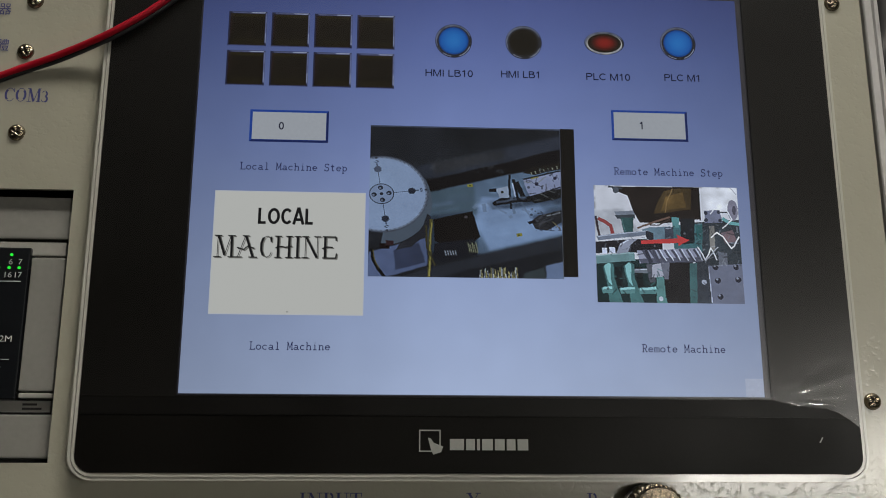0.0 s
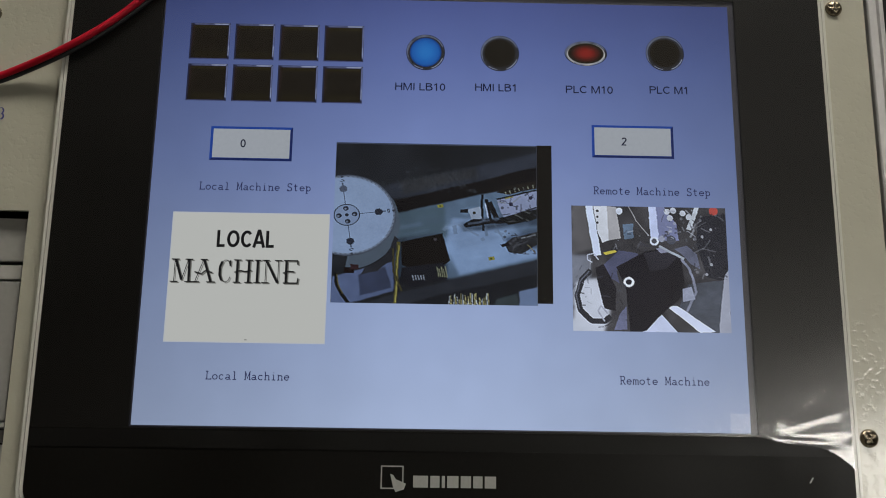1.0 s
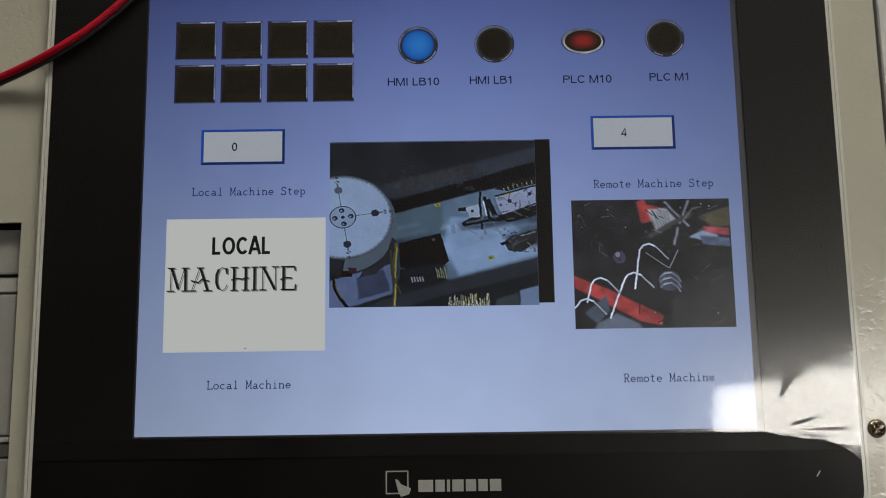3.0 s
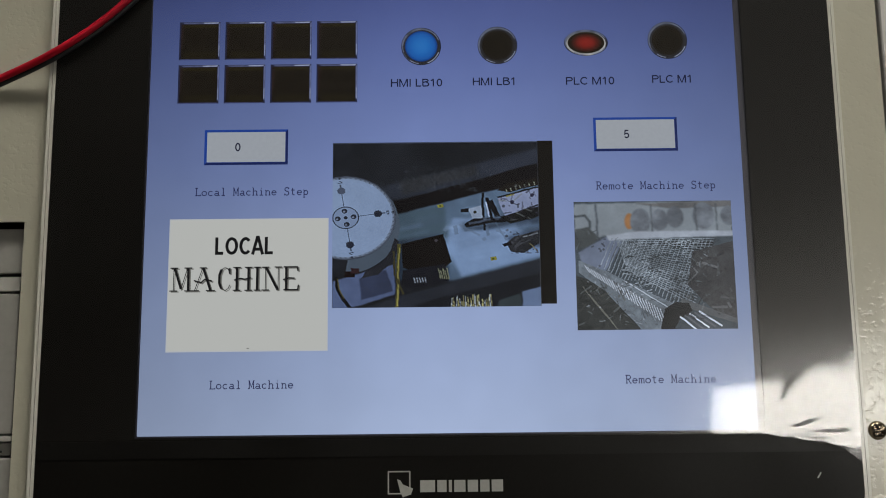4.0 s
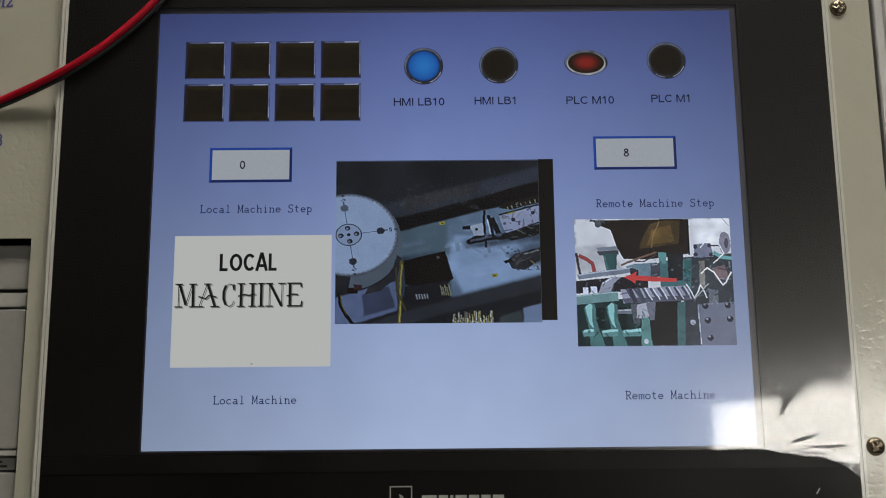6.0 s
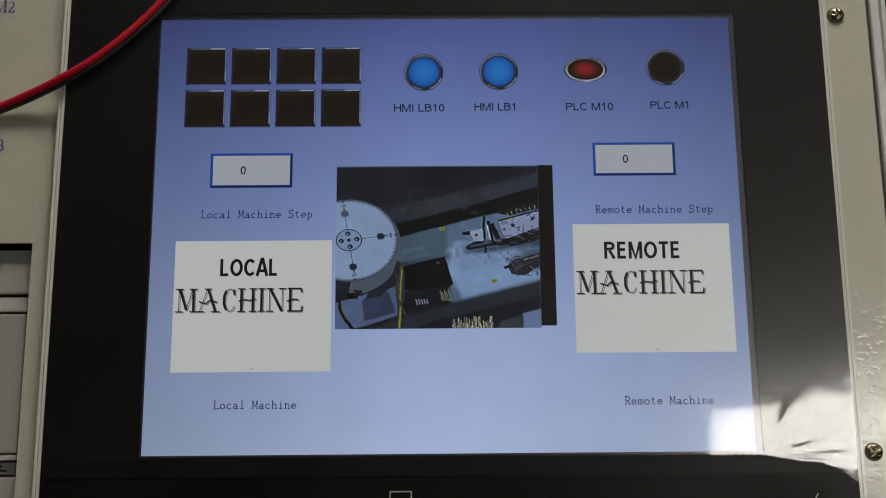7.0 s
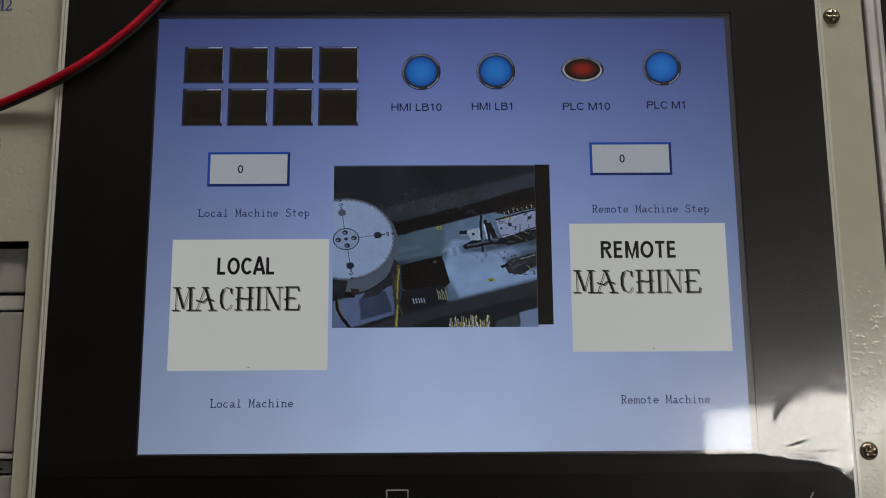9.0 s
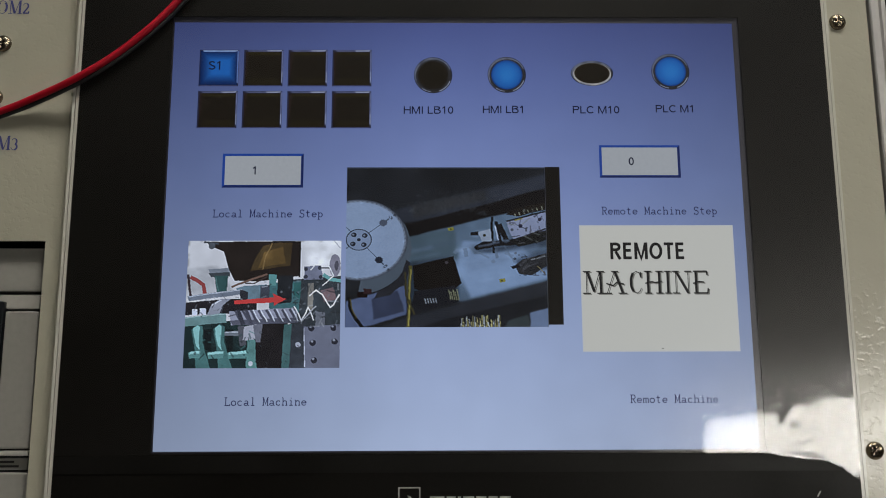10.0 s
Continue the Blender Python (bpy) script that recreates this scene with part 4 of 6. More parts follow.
def letter_strokes(p, c, u, v, w, h, ch):
    """One ornate serif capital: thick stem, thin strokes, slab serifs and a thin outer line."""
    def st(width, *pts):
        p.line(c, width, *[(u + a * w, v + b * h) for a, b in pts])

    def serif(a, b, half=0.2):
        st(0.7, (a - half, b), (a + half, b))
    thick, thin = 1.55, 0.5
    if ch == "M":
        st(thin, (0.12, 0.03), (0.12, 0.97)), st(thick, (0.16, 0.03), (0.5, 0.9)), st(thin, (0.5, 0.9), (0.8, 0.03)), st(thick, (0.84, 0.03), (0.86, 0.97))
        serif(0.12, 0.97), serif(0.86, 0.97), serif(0.14, 0.03), serif(0.84, 0.03)
    elif ch == "A":
        st(thin, (0.48, 0.03), (0.14, 0.97)), st(thick, (0.5, 0.03), (0.84, 0.97)), st(0.9, (0.1, 0.55), (0.42, 0.64), (0.58, 0.5), (0.9, 0.58))
        serif(0.14, 0.97), serif(0.84, 0.97), serif(0.5, 0.03, 0.16)
    elif ch == "C":
        st(thin, (0.85, 0.28), (0.76, 0.08), (0.55, 0.03), (0.34, 0.12)), st(thick, (0.34, 0.1), (0.2, 0.34), (0.2, 0.66), (0.34, 0.9)), st(thin, (0.34, 0.88), (0.58, 0.97), (0.78, 0.9), (0.88, 0.74))
        st(1.0, (0.86, 0.05), (0.86, 0.3))
    elif ch == "H":
        st(thick, (0.2, 0.03), (0.2, 0.97)), st(thick, (0.8, 0.03), (0.8, 0.97)), st(0.9, (0.05, 0.55), (0.4, 0.48), (0.6, 0.52), (0.95, 0.46))
        [serif(a, b) for a in (0.2, 0.8) for b in (0.03, 0.97)]
    elif ch == "I":
        st(thick, (0.5, 0.03), (0.5, 0.97)), serif(0.5, 0.03, 0.4), serif(0.5, 0.97, 0.4)
    elif ch == "N":
        st(thin, (0.16, 0.03), (0.16, 0.97)), st(thick, (0.18, 0.03), (0.82, 0.97)), st(thin, (0.84, 0.03), (0.84, 0.97))
        serif(0.16, 0.97), serif(0.16, 0.03), serif(0.84, 0.03)
    elif ch == "E":
        st(thick, (0.24, 0.03), (0.24, 0.97)), st(0.9, (0.08, 0.03), (0.88, 0.03), (0.9, 0.2)), st(0.9, (0.05, 0.56), (0.4, 0.48), (0.72, 0.5)), st(0.9, (0.08, 0.97), (0.9, 0.97), (0.94, 0.76))


def name_card(area, word, wu0, wu1, spans):
    """The white card with the machine's name, shown while the machine rests."""
    p = Picture(*area)
    p.rect(ink(180, 184, 190, vary=0.03), -0.6, 100.6, -0.8, 100.8)
    p.rect(CARD, 0, 100, 0, 100)
    p.rect(ink(120, 122, 120), 50, 51.5, 98, 98.8)
    pale = ink(104, 104, 100, vary=0.2)
    for ch, u, w in zip("MACHINE", (1.6, 14.4, 30.0, 40.6, 53.2, 59.2, 71.6), (12.6, 14.4, 9.8, 12.2, 5.4, 11.8, 11.0)):
        letter_strokes(p, pale, u + 0.8, 37.2, w, 18.6, ch)
        letter_strokes(p, BLACK_INK, u, 36.4, w, 18.6, ch)
    ob = p.done("name_card", hmi, "white card with black capitals")
    x0, x1, z0, z1 = area
    wide = x1 - x0
    typed(word, x0 + wide * (wu0 + wu1) / 200, z1 - (z1 - z0) * 0.205, wide * (wu1 - wu0) / 100, 0.0072, BOLD, BLACK_INK, ob, -0.0008, "card_word")
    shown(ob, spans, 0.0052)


name_card(LOCAL, "LOCAL", 29, 67, [(0.0, 9.35)])
name_card(REMOTE, "REMOTE", 19, 69, [(6.85, 10.0)])


def machine_picture(area, way, spans, back):
    """Photograph of a green wire-weaving machine under a hopper, with a red arrow."""
    p = Picture(*area)
    wire, dark = ink(204, 202, 196), ink(28, 25, 27, vary=0.4)
    p.rect(ink(192, 188, 180, vary=0.12, scale=200), 0, 100, 0, 100)
    p.put(ink(168, 166, 160), (0, 22), (20, 20), (30, 40), (0, 46)).put(ink(206, 202, 192), (74, 0), (100, 0), (100, 20), (78, 22))
    p.smear(14)
    # works behind and below
    p.put(ink(44, 50, 52, vary=0.6), (69, 31), (100, 28), (100, 70), (69, 70))
    p.put(ink(20, 36, 34, vary=0.5), (0, 64), (48, 63), (48, 100), (0, 100))
    p.put(ink(26, 22, 22, vary=0.4), (46, 64), (66, 64), (66, 100), (46, 100))
    p.put(ink(48, 52, 56, vary=0.6), (68, 62), (78, 62), (78, 100), (67, 100))
    # hopper
    p.put(ink(30, 22, 17, vary=0.4), (12, 1), (73, 0.5), (73, 28), (64, 30), (47, 32.5), (31, 32), (27, 22), (23.5, 9), (14, 4))
    p.put(ink(66, 48, 22, vary=0.5), (45, 12), (49, 4), (60, 1.5), (68, 2), (67, 20), (41, 24.5))
    p.put(ink(96, 68, 26, vary=0.5), (50, 9), (62, 5), (64, 18), (46, 22))
    p.line(ink(124, 92, 44), 0.7, (55, 2), (51, 12), (49, 23)).line(ink(16, 12, 10), 1.0, (60, 1), (73, 1), (73, 29))
    p.line(ink(48, 52, 54), 1.2, (10, 1), (20, 2.5)).spot(ink(64, 68, 70), 15.5, 4, 2.2)
    # bracket and red hose
    p.put(ink(116, 122, 126), (14, 23), (27, 21.5), (28, 25), (15, 26)).put(ink(54, 60, 62), (14, 26), (28, 25), (28, 28.5), (16, 29))
    p.put(ink(40, 78, 72, vary=0.4), (18, 28), (27, 28), (26, 40), (20, 41)).line(ink(76, 116, 108), 0.6, (19, 29), (21, 40))
    p.line(ink(58, 44, 46), 1.6, (1, 27), (2, 36), (3, 45)).line(ink(150, 52, 46), 2.3, (2.5, 29), (7, 31.5), (11, 35), (12, 42))
    p.line(ink(104, 74, 56), 1.3, (29, 37), (40, 32), (52, 27)).line(ink(58, 44, 38), 0.8, (38, 34), (44, 34), (52, 29))
    # carriage with its rail
    p.put(ink(92, 118, 124, vary=0.3), (32, 38), (38, 36), (52, 35), (53, 46), (37, 47))
    p.put(ink(56, 60, 68), (48, 36), (54, 35.5), (54.5, 46), (48, 46.5)).line(ink(130, 134, 140), 0.6, (48.5, 37), (53, 36.5))
    p.put(ink(52, 98, 96, vary=0.3), (54, 34), (74, 32), (73, 57), (54, 56))
    p.put(ink(72, 130, 120, vary=0.2), (53, 27), (58, 27), (58, 36), (53.5, 36))
    p.put(ink(26, 28, 30, vary=0.5), (59, 28), (69, 28), (68, 49), (59, 50))
    p.put(ink(100, 108, 116, vary=0.2), (1, 44), (14, 42), (26, 40), (37, 38.5), (38, 42), (24, 44.5), (2, 48))
    p.line(ink(158, 164, 168), 0.6, (2, 44.5), (20, 41.5), (36, 39))
    p.put(ink(38, 38, 42), (35, 39), (40, 41), (40, 47), (35, 46))
    p.put(dark, (0, 49), (30, 46), (46, 47), (46, 57), (0, 59))
    p.rect(ink(190, 192, 200), 4.5, 8, 54, 59).rect(ink(190, 192, 200), 9.5, 13.5, 53.5, 58.5)
    p.put(ink(128, 130, 136, vary=0.2), (14, 59), (17, 50), (23, 46), (29, 46), (24, 51), (22, 59))
    p.line(ink(178, 180, 184), 0.6, (17, 51), (23, 47)).line(ink(60, 62, 66), 0.6, (24, 52), (23, 59))
    p.put(ink(90, 126, 118, vary=0.3), (0, 60.5), (26, 57.5), (27, 65), (0, 67.5)).line(ink(136, 164, 156), 0.6, (0, 61), (26, 58))
    # wound coil
    p.put(ink(132, 132, 142, vary=0.2), (28, 56), (71, 53), (73, 64.5), (30, 67))
    p.put(ink(74, 74, 84, vary=0.2), (29, 63), (72, 61), (73, 65), (31, 67))
    for k in range(8):
        u = 32 + k * 5.0
        p.line(ink(66, 66, 76), 1.5, (u, 55.5 - 0.2 * k), (u + 5, 66 - 0.2 * k)).line(ink(184, 184, 188), 0.7, (u + 1.6, 55.3 - 0.2 * k), (u + 6, 65 - 0.2 * k))
    p.put(ink(46, 46, 54), (33, 55), (35, 54.5), (39, 66), (36, 67)).put(ink(60, 60, 70), (38, 54.5), (40, 54.5), (44, 66), (42, 66))
    # green legs, cross bars, shaft and nut
    for u in (4.5, 18.5):
        p.put(ink(54, 98, 90, vary=0.3), (u, 70), (u + 4, 66), (u + 7.5, 68), (u + 7.5, 80), (u + 13, 100), (u + 4, 100), (u + 2.5, 84))
        p.put(ink(118, 178, 164, vary=0.15), (u + 1, 69), (u + 4, 66.5), (u + 5.5, 68), (u + 5, 80), (u + 6, 86), (u + 3.5, 83), (u + 2, 76))
        p.put(ink(14, 20, 20), (u + 8, 70), (u + 13, 70), (u + 13, 92), (u + 10.5, 90), (u + 8.5, 80))
    for u0, u1 in ((4, 10.5), (16, 25.5), (29, 40)):
        p.put(ink(72, 120, 110), (u0 - 1, 88), (u1 + 1, 86.5), (u1, 92), (u0, 92.5)).put(ink(128, 184, 170), (u0, 87.5), (u1, 86.5), (u1, 88.5), (u0, 89.5))
    p.put(ink(92, 98, 100), (26, 71.5), (37, 71), (37, 75), (26, 75)).line(ink(168, 172, 172), 0.6, (26, 72.5), (37, 72))
    p.put(ink(70, 70, 74), (34, 68), (38, 67), (40, 82), (36, 83))
    p.put(ink(150, 148, 150, vary=0.2), (38, 68), (46, 66), (47.5, 74), (44, 79), (38, 78)).put(ink(92, 92, 98), (44, 66.5), (50, 66), (49, 80), (46, 80))
    p.put(ink(74, 124, 112, vary=0.3), (40.5, 78), (45.5, 78), (47, 100), (40, 100)).spot(ink(170, 174, 172), 43, 96, 1.6)
    p.put(ink(54, 92, 86, vary=0.3), (64, 66), (69, 66), (67.5, 100), (62.5, 100))
    # right-hand block, disc and pipes
    p.put(ink(102, 104, 118, vary=0.2), (76, 21), (87, 20), (88, 31), (76, 31.5))
    for u, v in ((77, 23), (77, 29), (86, 22), (86.5, 29)):
        p.spot(ink(44, 46, 54), u, v, 1.3)
    p.line(ink(50, 48, 52), 1.0, (87, 22), (94, 22)).spot(ink(120, 114, 122, vary=0.2), 96, 20, 3.6, 9).spot(ink(70, 66, 74), 97, 20, 1.4, 4)
    p.line(ink(84, 146, 136), 2.4, (88, 27), (93, 31), (100, 32)).put(ink(108, 82, 80, vary=0.3), (87, 40), (95, 37), (97, 47), (89, 49))
    p.put(ink(112, 106, 92, vary=0.3), (78.5, 34), (82.5, 34), (82, 56), (79, 56))
    p.put(ink(34, 84, 78), (69, 34), (74, 33), (74, 46), (70, 46)).put(ink(92, 94, 98, vary=0.3), (84, 56), (90, 57), (90, 68), (84, 68))
    p.put(ink(96, 98, 110, vary=0.15), (76.5, 68), (100, 66), (100, 100), (77.5, 100))
    p.line(ink(170, 172, 178), 0.5, (76.8, 69), (77.6, 99))
    for u, v in ((81.5, 69.5), (95.5, 69), (82.5, 80.5), (96.5, 79.5), (83.5, 94)):
        p.spot(ink(34, 34, 42), u, v, 2.0).spot(ink(120, 122, 130), u - 0.5, v - 1.2, 0.8)
    p.spot(ink(150, 152, 156), 73, 82, 1.8)
    steel = [ink(38, 42, 44), ink(100, 106, 108), ink(66, 72, 76), ink(28, 28, 30), ink(136, 138, 136)]
    p.clutter(70, (69, 99, 30, 68), steel, 11, 5, 0.7)
    p.clutter(30, (0, 46, 42, 60), steel, 12, 5, 0.6)
    p.clutter(34, (2, 46, 68, 98), [ink(16, 28, 28), ink(60, 112, 102), ink(34, 58, 56)], 13, 5, 0.8)
    p.clutter(20, (46, 76, 66, 98), [ink(44, 38, 38), ink(20, 18, 20), ink(60, 66, 68)], 14, 6, 0.8)
    p.clutter(22, (48, 73, 32, 50), steel, 15, 4, 0.7)
    p.line(wire, 0.8, (70, 52), (75, 63), (79, 53), (83, 63)).line(ink(150, 150, 148), 0.7, (75, 64), (79, 58), (84, 52))
    p.line(wire, 0.9, (79.5, 44), (84, 39.5), (88, 43), (93, 53), (95, 51), (99, 43)).line(wire, 0.7, (88, 36), (95, 28), (92, 20))
    p.line(wire, 0.6, (80, 24), (84, 18), (82, 15)).line(ink(150, 150, 150), 0.6, (95, 0), (99, 6))
    red = ink(204, 44, 38, vary=0.12)
    q = (lambda u: u) if way > 0 else (lambda u: 95 - u)
    p.put(red, (q(31), 47.5), (q(57), 45), (q(56), 42), (q(64.5), 46.3), (q(57), 51.5), (q(57), 49), (q(31), 50.5))
    ob = p.soft("photo_page", hmi, "photograph of green machinery with a red arrow")
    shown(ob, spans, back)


machine_picture(REMOTE, 1, [(0.0, 0.85)], 0.0056)
machine_picture(REMOTE, -1, [(5.55, 6.85)], 0.0060)
machine_picture(LOCAL, 1, [(9.35, 10.0)], 0.0060)


def motor_picture():
    """Photograph of a black machine head between white posts with cables."""
    p = Picture(*REMOTE)
    p.rect(ink(54, 50, 48, vary=0.7, scale=260), 0, 100, 0, 100)
    p.put(ink(86, 80, 74, vary=0.3), (0, 0), (12, 0), (14, 35), (0, 40))
    p.put(ink(104, 104, 106), (0, 40), (12, 40), (12, 80), (0, 80))
    p.put(ink(186, 184, 180, vary=0.1), (2, 62), (16, 58), (24, 84), (20, 100), (0, 100))
    p.smear(20)
    p.put(ink(196, 200, 206, vary=0.1), (9, 0), (14, 0), (19, 40), (14, 41))
    p.put(ink(198, 194, 184, vary=0.1), (14.5, 0), (23, 0), (24, 28), (20, 30), (17, 22))
    p.put(ink(160, 152, 140, vary=0.1), (23, 0), (29, 1), (32, 26), (24, 28))
    for v in (4, 9, 14):
        p.spot(ink(60, 56, 54), 17, v, 0.8)
    p.spot(ink(200, 200, 198), 31, 4, 2.2)
    p.put(ink(84, 102, 116), (33, 15), (40, 14), (40, 26), (34, 27))
    p.put(ink(178, 182, 200, vary=0.1), (50, 0), (55, 0), (56, 26), (51, 28))
    p.put(ink(110, 112, 140, vary=0.2), (55, 0), (60, 0), (68, 14), (69, 27), (56, 28))
    for u, v in ((62, 4), (66, 3), (72, 5), (76, 8), (64, 9)):
        p.spot(ink(190, 188, 182), u, v, 2.0)
    p.put(ink(178, 178, 170), (80, 0), (83, 0), (77, 19), (74, 18))
    p.spot(ink(170, 50, 36), 92, 3, 3.0)
    p.put(ink(32, 30, 34), (82, 8), (100, 5), (100, 60), (86, 56), (80, 30))
    p.put(ink(66, 68, 72, vary=0.4), (74, 62), (98, 58), (98, 100), (84, 100), (66, 84))
    p.put(ink(200, 200, 206, vary=0.08), (60, 80), (66, 79), (90, 99), (80, 100))
    p.put(ink(186, 188, 200, vary=0.08), (46, 92), (56, 86), (66, 100), (44, 100))
    p.put(ink(150, 148, 150, vary=0.1), (97, 55), (100, 50), (100, 100), (92, 100))
    p.put(ink(70, 70, 90), (20, 48), (30, 36), (42, 38), (44, 42), (28, 52), (30, 62), (24, 58))
    p.put(ink(22, 18, 22, vary=0.25), (28, 49), (48, 36), (60, 34), (70, 40), (72, 70), (56, 86), (46, 99), (36, 100), (34, 66))
    p.put(ink(40, 36, 40, vary=0.3), (46, 38), (60, 35), (68, 40), (60, 50), (50, 52))
    p.put(ink(128, 126, 138), (54, 34), (60, 33), (64, 36), (57, 38))
    p.put(ink(200, 176, 40, vary=0.1), (20, 38), (27, 35.5), (29, 37), (22, 40))
    p.put(ink(84, 84, 96), (66, 34), (74, 31), (80, 38), (82, 50), (76, 46), (72, 40))
    p.line(ink(120, 120, 128), 1.6, (70, 42), (75, 50), (79, 68), (72, 84))
    p.line(ink(150, 152, 150), 1.6, (56, 32), (66, 38), (72, 42))
    p.put(ink(150, 150, 158), (70, 66), (76, 64), (78, 74), (70, 76))
    p.spot(ink(196, 196, 196), 53, 28, 3.0).spot(ink(70, 68, 70), 53, 28, 1.7)
    p.spot(ink(140, 140, 146), 58, 26, 2.0).spot(ink(66, 66, 72), 64, 27, 3.0)
    p.line(ink(150, 144, 134), 0.5, (37, 0), (42, 12), (50, 24))
    p.line(ink(38, 36, 38), 3.4, (12, 52), (6, 60), (3, 72), (5, 84), (12, 92), (20, 92), (24, 88))
    p.line(ink(84, 84, 88), 0.8, (11, 53), (5, 61), (2.4, 72), (4.4, 83))
    p.put(ink(28, 24, 26), (15, 50), (20, 47), (28, 66), (27, 84), (20, 82), (17, 66))
    p.line(ink(150, 148, 150), 1.0, (20, 92), (16, 84), (18, 80), (22, 86))
    p.line(ink(170, 170, 172), 0.7, (13, 46), (10, 44), (10, 40), (14, 39), (17, 44))
    p.put(ink(92, 92, 112), (30, 86), (34, 80), (34, 98), (26, 99))
    p.spot(ink(208, 206, 204), 36, 61, 3.4).spot(ink(30, 26, 30), 36, 61, 1.9)
    for u, v in ((78, 16), (79, 26), (84, 24), (90, 18), (86, 54), (89, 46)):
        p.spot(ink(140, 136, 132), u, v, 1.0)
    bits = [ink(30, 28, 30), ink(140, 138, 136), ink(84, 82, 84), ink(180, 178, 172), ink(50, 48, 56)]
    p.clutter(40, (58, 82, 1, 28), bits, 21, 6, 0.9)
    p.clutter(60, (78, 99, 4, 58), [ink(24, 22, 24), ink(60, 58, 60), ink(120, 116, 112), ink(40, 38, 42)], 22, 8, 0.9)
    p.clutter(22, (26, 50, 18, 36), bits, 23, 5, 0.9)
    p.clutter(14, (0, 12, 38, 80), bits, 24, 7, 0.6)
    p.clutter(14, (16, 34, 50, 98), [ink(60, 60, 66), ink(20, 18, 20)], 25, 6, 0.7)
    ob = p.soft("photo_page", hmi, "photograph of a black machine head")
    shown(ob, [(0.85, 1.65)], 0.0064)


def coil_picture(step, spans, back):
    """Photograph of bent wires over red bars; the wires stand further along in the second one."""
    p = Picture(*REMOTE)
    s = 0 if step == 1 else 1
    wire, red = ink(168, 168, 174, vary=0.5), ink(150, 40, 34, vary=0.7)
    p.rect(ink(30, 28, 26, vary=0.6, scale=240), 0, 100, 0, 100)
    p.put(ink(40, 38, 34, vary=0.4), (60, 66), (100, 52), (100, 100), (62, 100))
    if s == 0:
        p.put(red, (38, 0), (43, 0), (45, 34), (40, 34))
        p.put(ink(110, 26, 22), (41, 34), (45, 34), (46, 56), (43, 56))
    else:
        p.put(red, (41, 2), (46, 0), (52, 17), (44, 19))
        p.put(ink(150, 40, 34), (48, 4), (60, 8), (58, 11), (48, 9))
    x = 44 + 4 * s
    p.put(ink(140, 138, 134, vary=0.2), (x, 8), (x + 12, 7), (x + 19, 17), (x + 5, 26))
    for k in range(6):
        p.line(ink(72, 70, 68), 0.5, (x + 2 + 2 * k, 9), (x + 4.5 + 2 * k, 23))
    p.put(ink(150, 104, 40, vary=0.3) if s == 0 else ink(70, 62, 40), (80, 14), (100, 6), (100, 22), (88, 22))
    p.put(ink(150, 50, 52, vary=0.6), (72 + 10 * s, 20 + 2 * s), (99, 23), (99, 31 - 2 * s), (80 + 4 * s, 27))
    p.put(ink(118, 132, 142, vary=0.15), (65 + 8 * s, 30), (72 + 10 * s, 25), (80 + 12 * s, 29), (76 + 12 * s, 35))
    p.put(ink(70, 78, 96, vary=0.6), (80, 29), (99, 31), (99, 38), (82, 36))
    for a, b in (((52, 2), (66, 22)), ((67, 1), (60, 20)), ((60, 22), (56, 36))):
        p.line(wire, 0.9, (a[0] + 7 * s, a[1]), (b[0] + 8 * s, b[1]))
    p.line(ink(60, 56, 50), 3.0, (48, 30), (62, 20), (76, 12))
    p.line(ink(120, 110, 90), 0.8, (70, 18), (76, 8), (82, 6))
    p.put(red, (0, 43 + 16 * s), (6, 52 + 10 * s), (22, 64 + 6 * s), (52 + 3 * s, 88 + 2 * s), (50 + 4 * s, 98), (40, 94), (16, 72 + 6 * s), (0, 58 + 10 * s))
    p.put(ink(80, 84, 92), (14, 96), (26, 88), (40, 96), (42, 100), (12, 100))
    p.put(ink(58, 64, 72), (6, 88), (20, 74), (22, 86), (14, 96))
    p.smear(7)
    for ax, ay, bx, by in ((35, 70, 38, 40), (22, 90, 31, 58), (14, 74, 16, 66), (1, 88, 4, 82)) if s == 0 else ((38, 70, 42, 40), (22, 92, 32, 62), (8, 80, 11, 66), (0, 84, 2, 82)):
        p.line(wire, 1.15, (ax, ay), (bx, by), (bx + 2, by - 3.5), (bx + 6, by - 5), (bx + 10, by - 3))
        p.line(ink(120, 120, 124), 1.1, (bx + 10, by - 3), (bx + 18, by + 7))
    p.line(ink(110, 110, 110), 0.6, (56, 38), (74, 60)) if s == 0 else p.line(ink(110, 110, 110), 0.6, (46, 42), (60, 54), (66, 40))
    cx, cy = (76, 72) if s == 0 else (60, 64)
    p.spot(ink(58, 60, 68), cx, cy, 7, 8)
    for k in range(3):
        p.line(ink(92, 94, 104), 1.2, (cx - 6, cy - 3 + 4 * k), (cx - 3, cy - 6 + 4 * k), (cx + 1, cy - 6.5 + 4 * k), (cx + 5, cy - 3 + 4 * k), (cx + 7, cy + 1 + 4 * k))
        p.line(ink(150, 152, 160), 0.5, (cx - 4, cy - 5 + 4 * k), (cx + 1, cy - 6.5 + 4 * k))
    p.spot(ink(56, 50, 66), 17 + 12 * s, 36 + 9 * s, 4).spot(ink(110, 108, 116), 16 + 12 * s, 34 + 9 * s, 1.5)
    for u, v in ((9, 4), (23, 8), (34, 22), (82, 4), (87, 6), (69, 7), (50, 88), (53, 96), (89, 89)):
        p.spot(ink(120, 118, 116), u, v, 0.45)
    p.clutter(60, (2, 98, 2, 30), [ink(60, 58, 54), ink(22, 20, 18), ink(100, 96, 88), ink(44, 40, 36)], 31 + s, 7, 0.7)
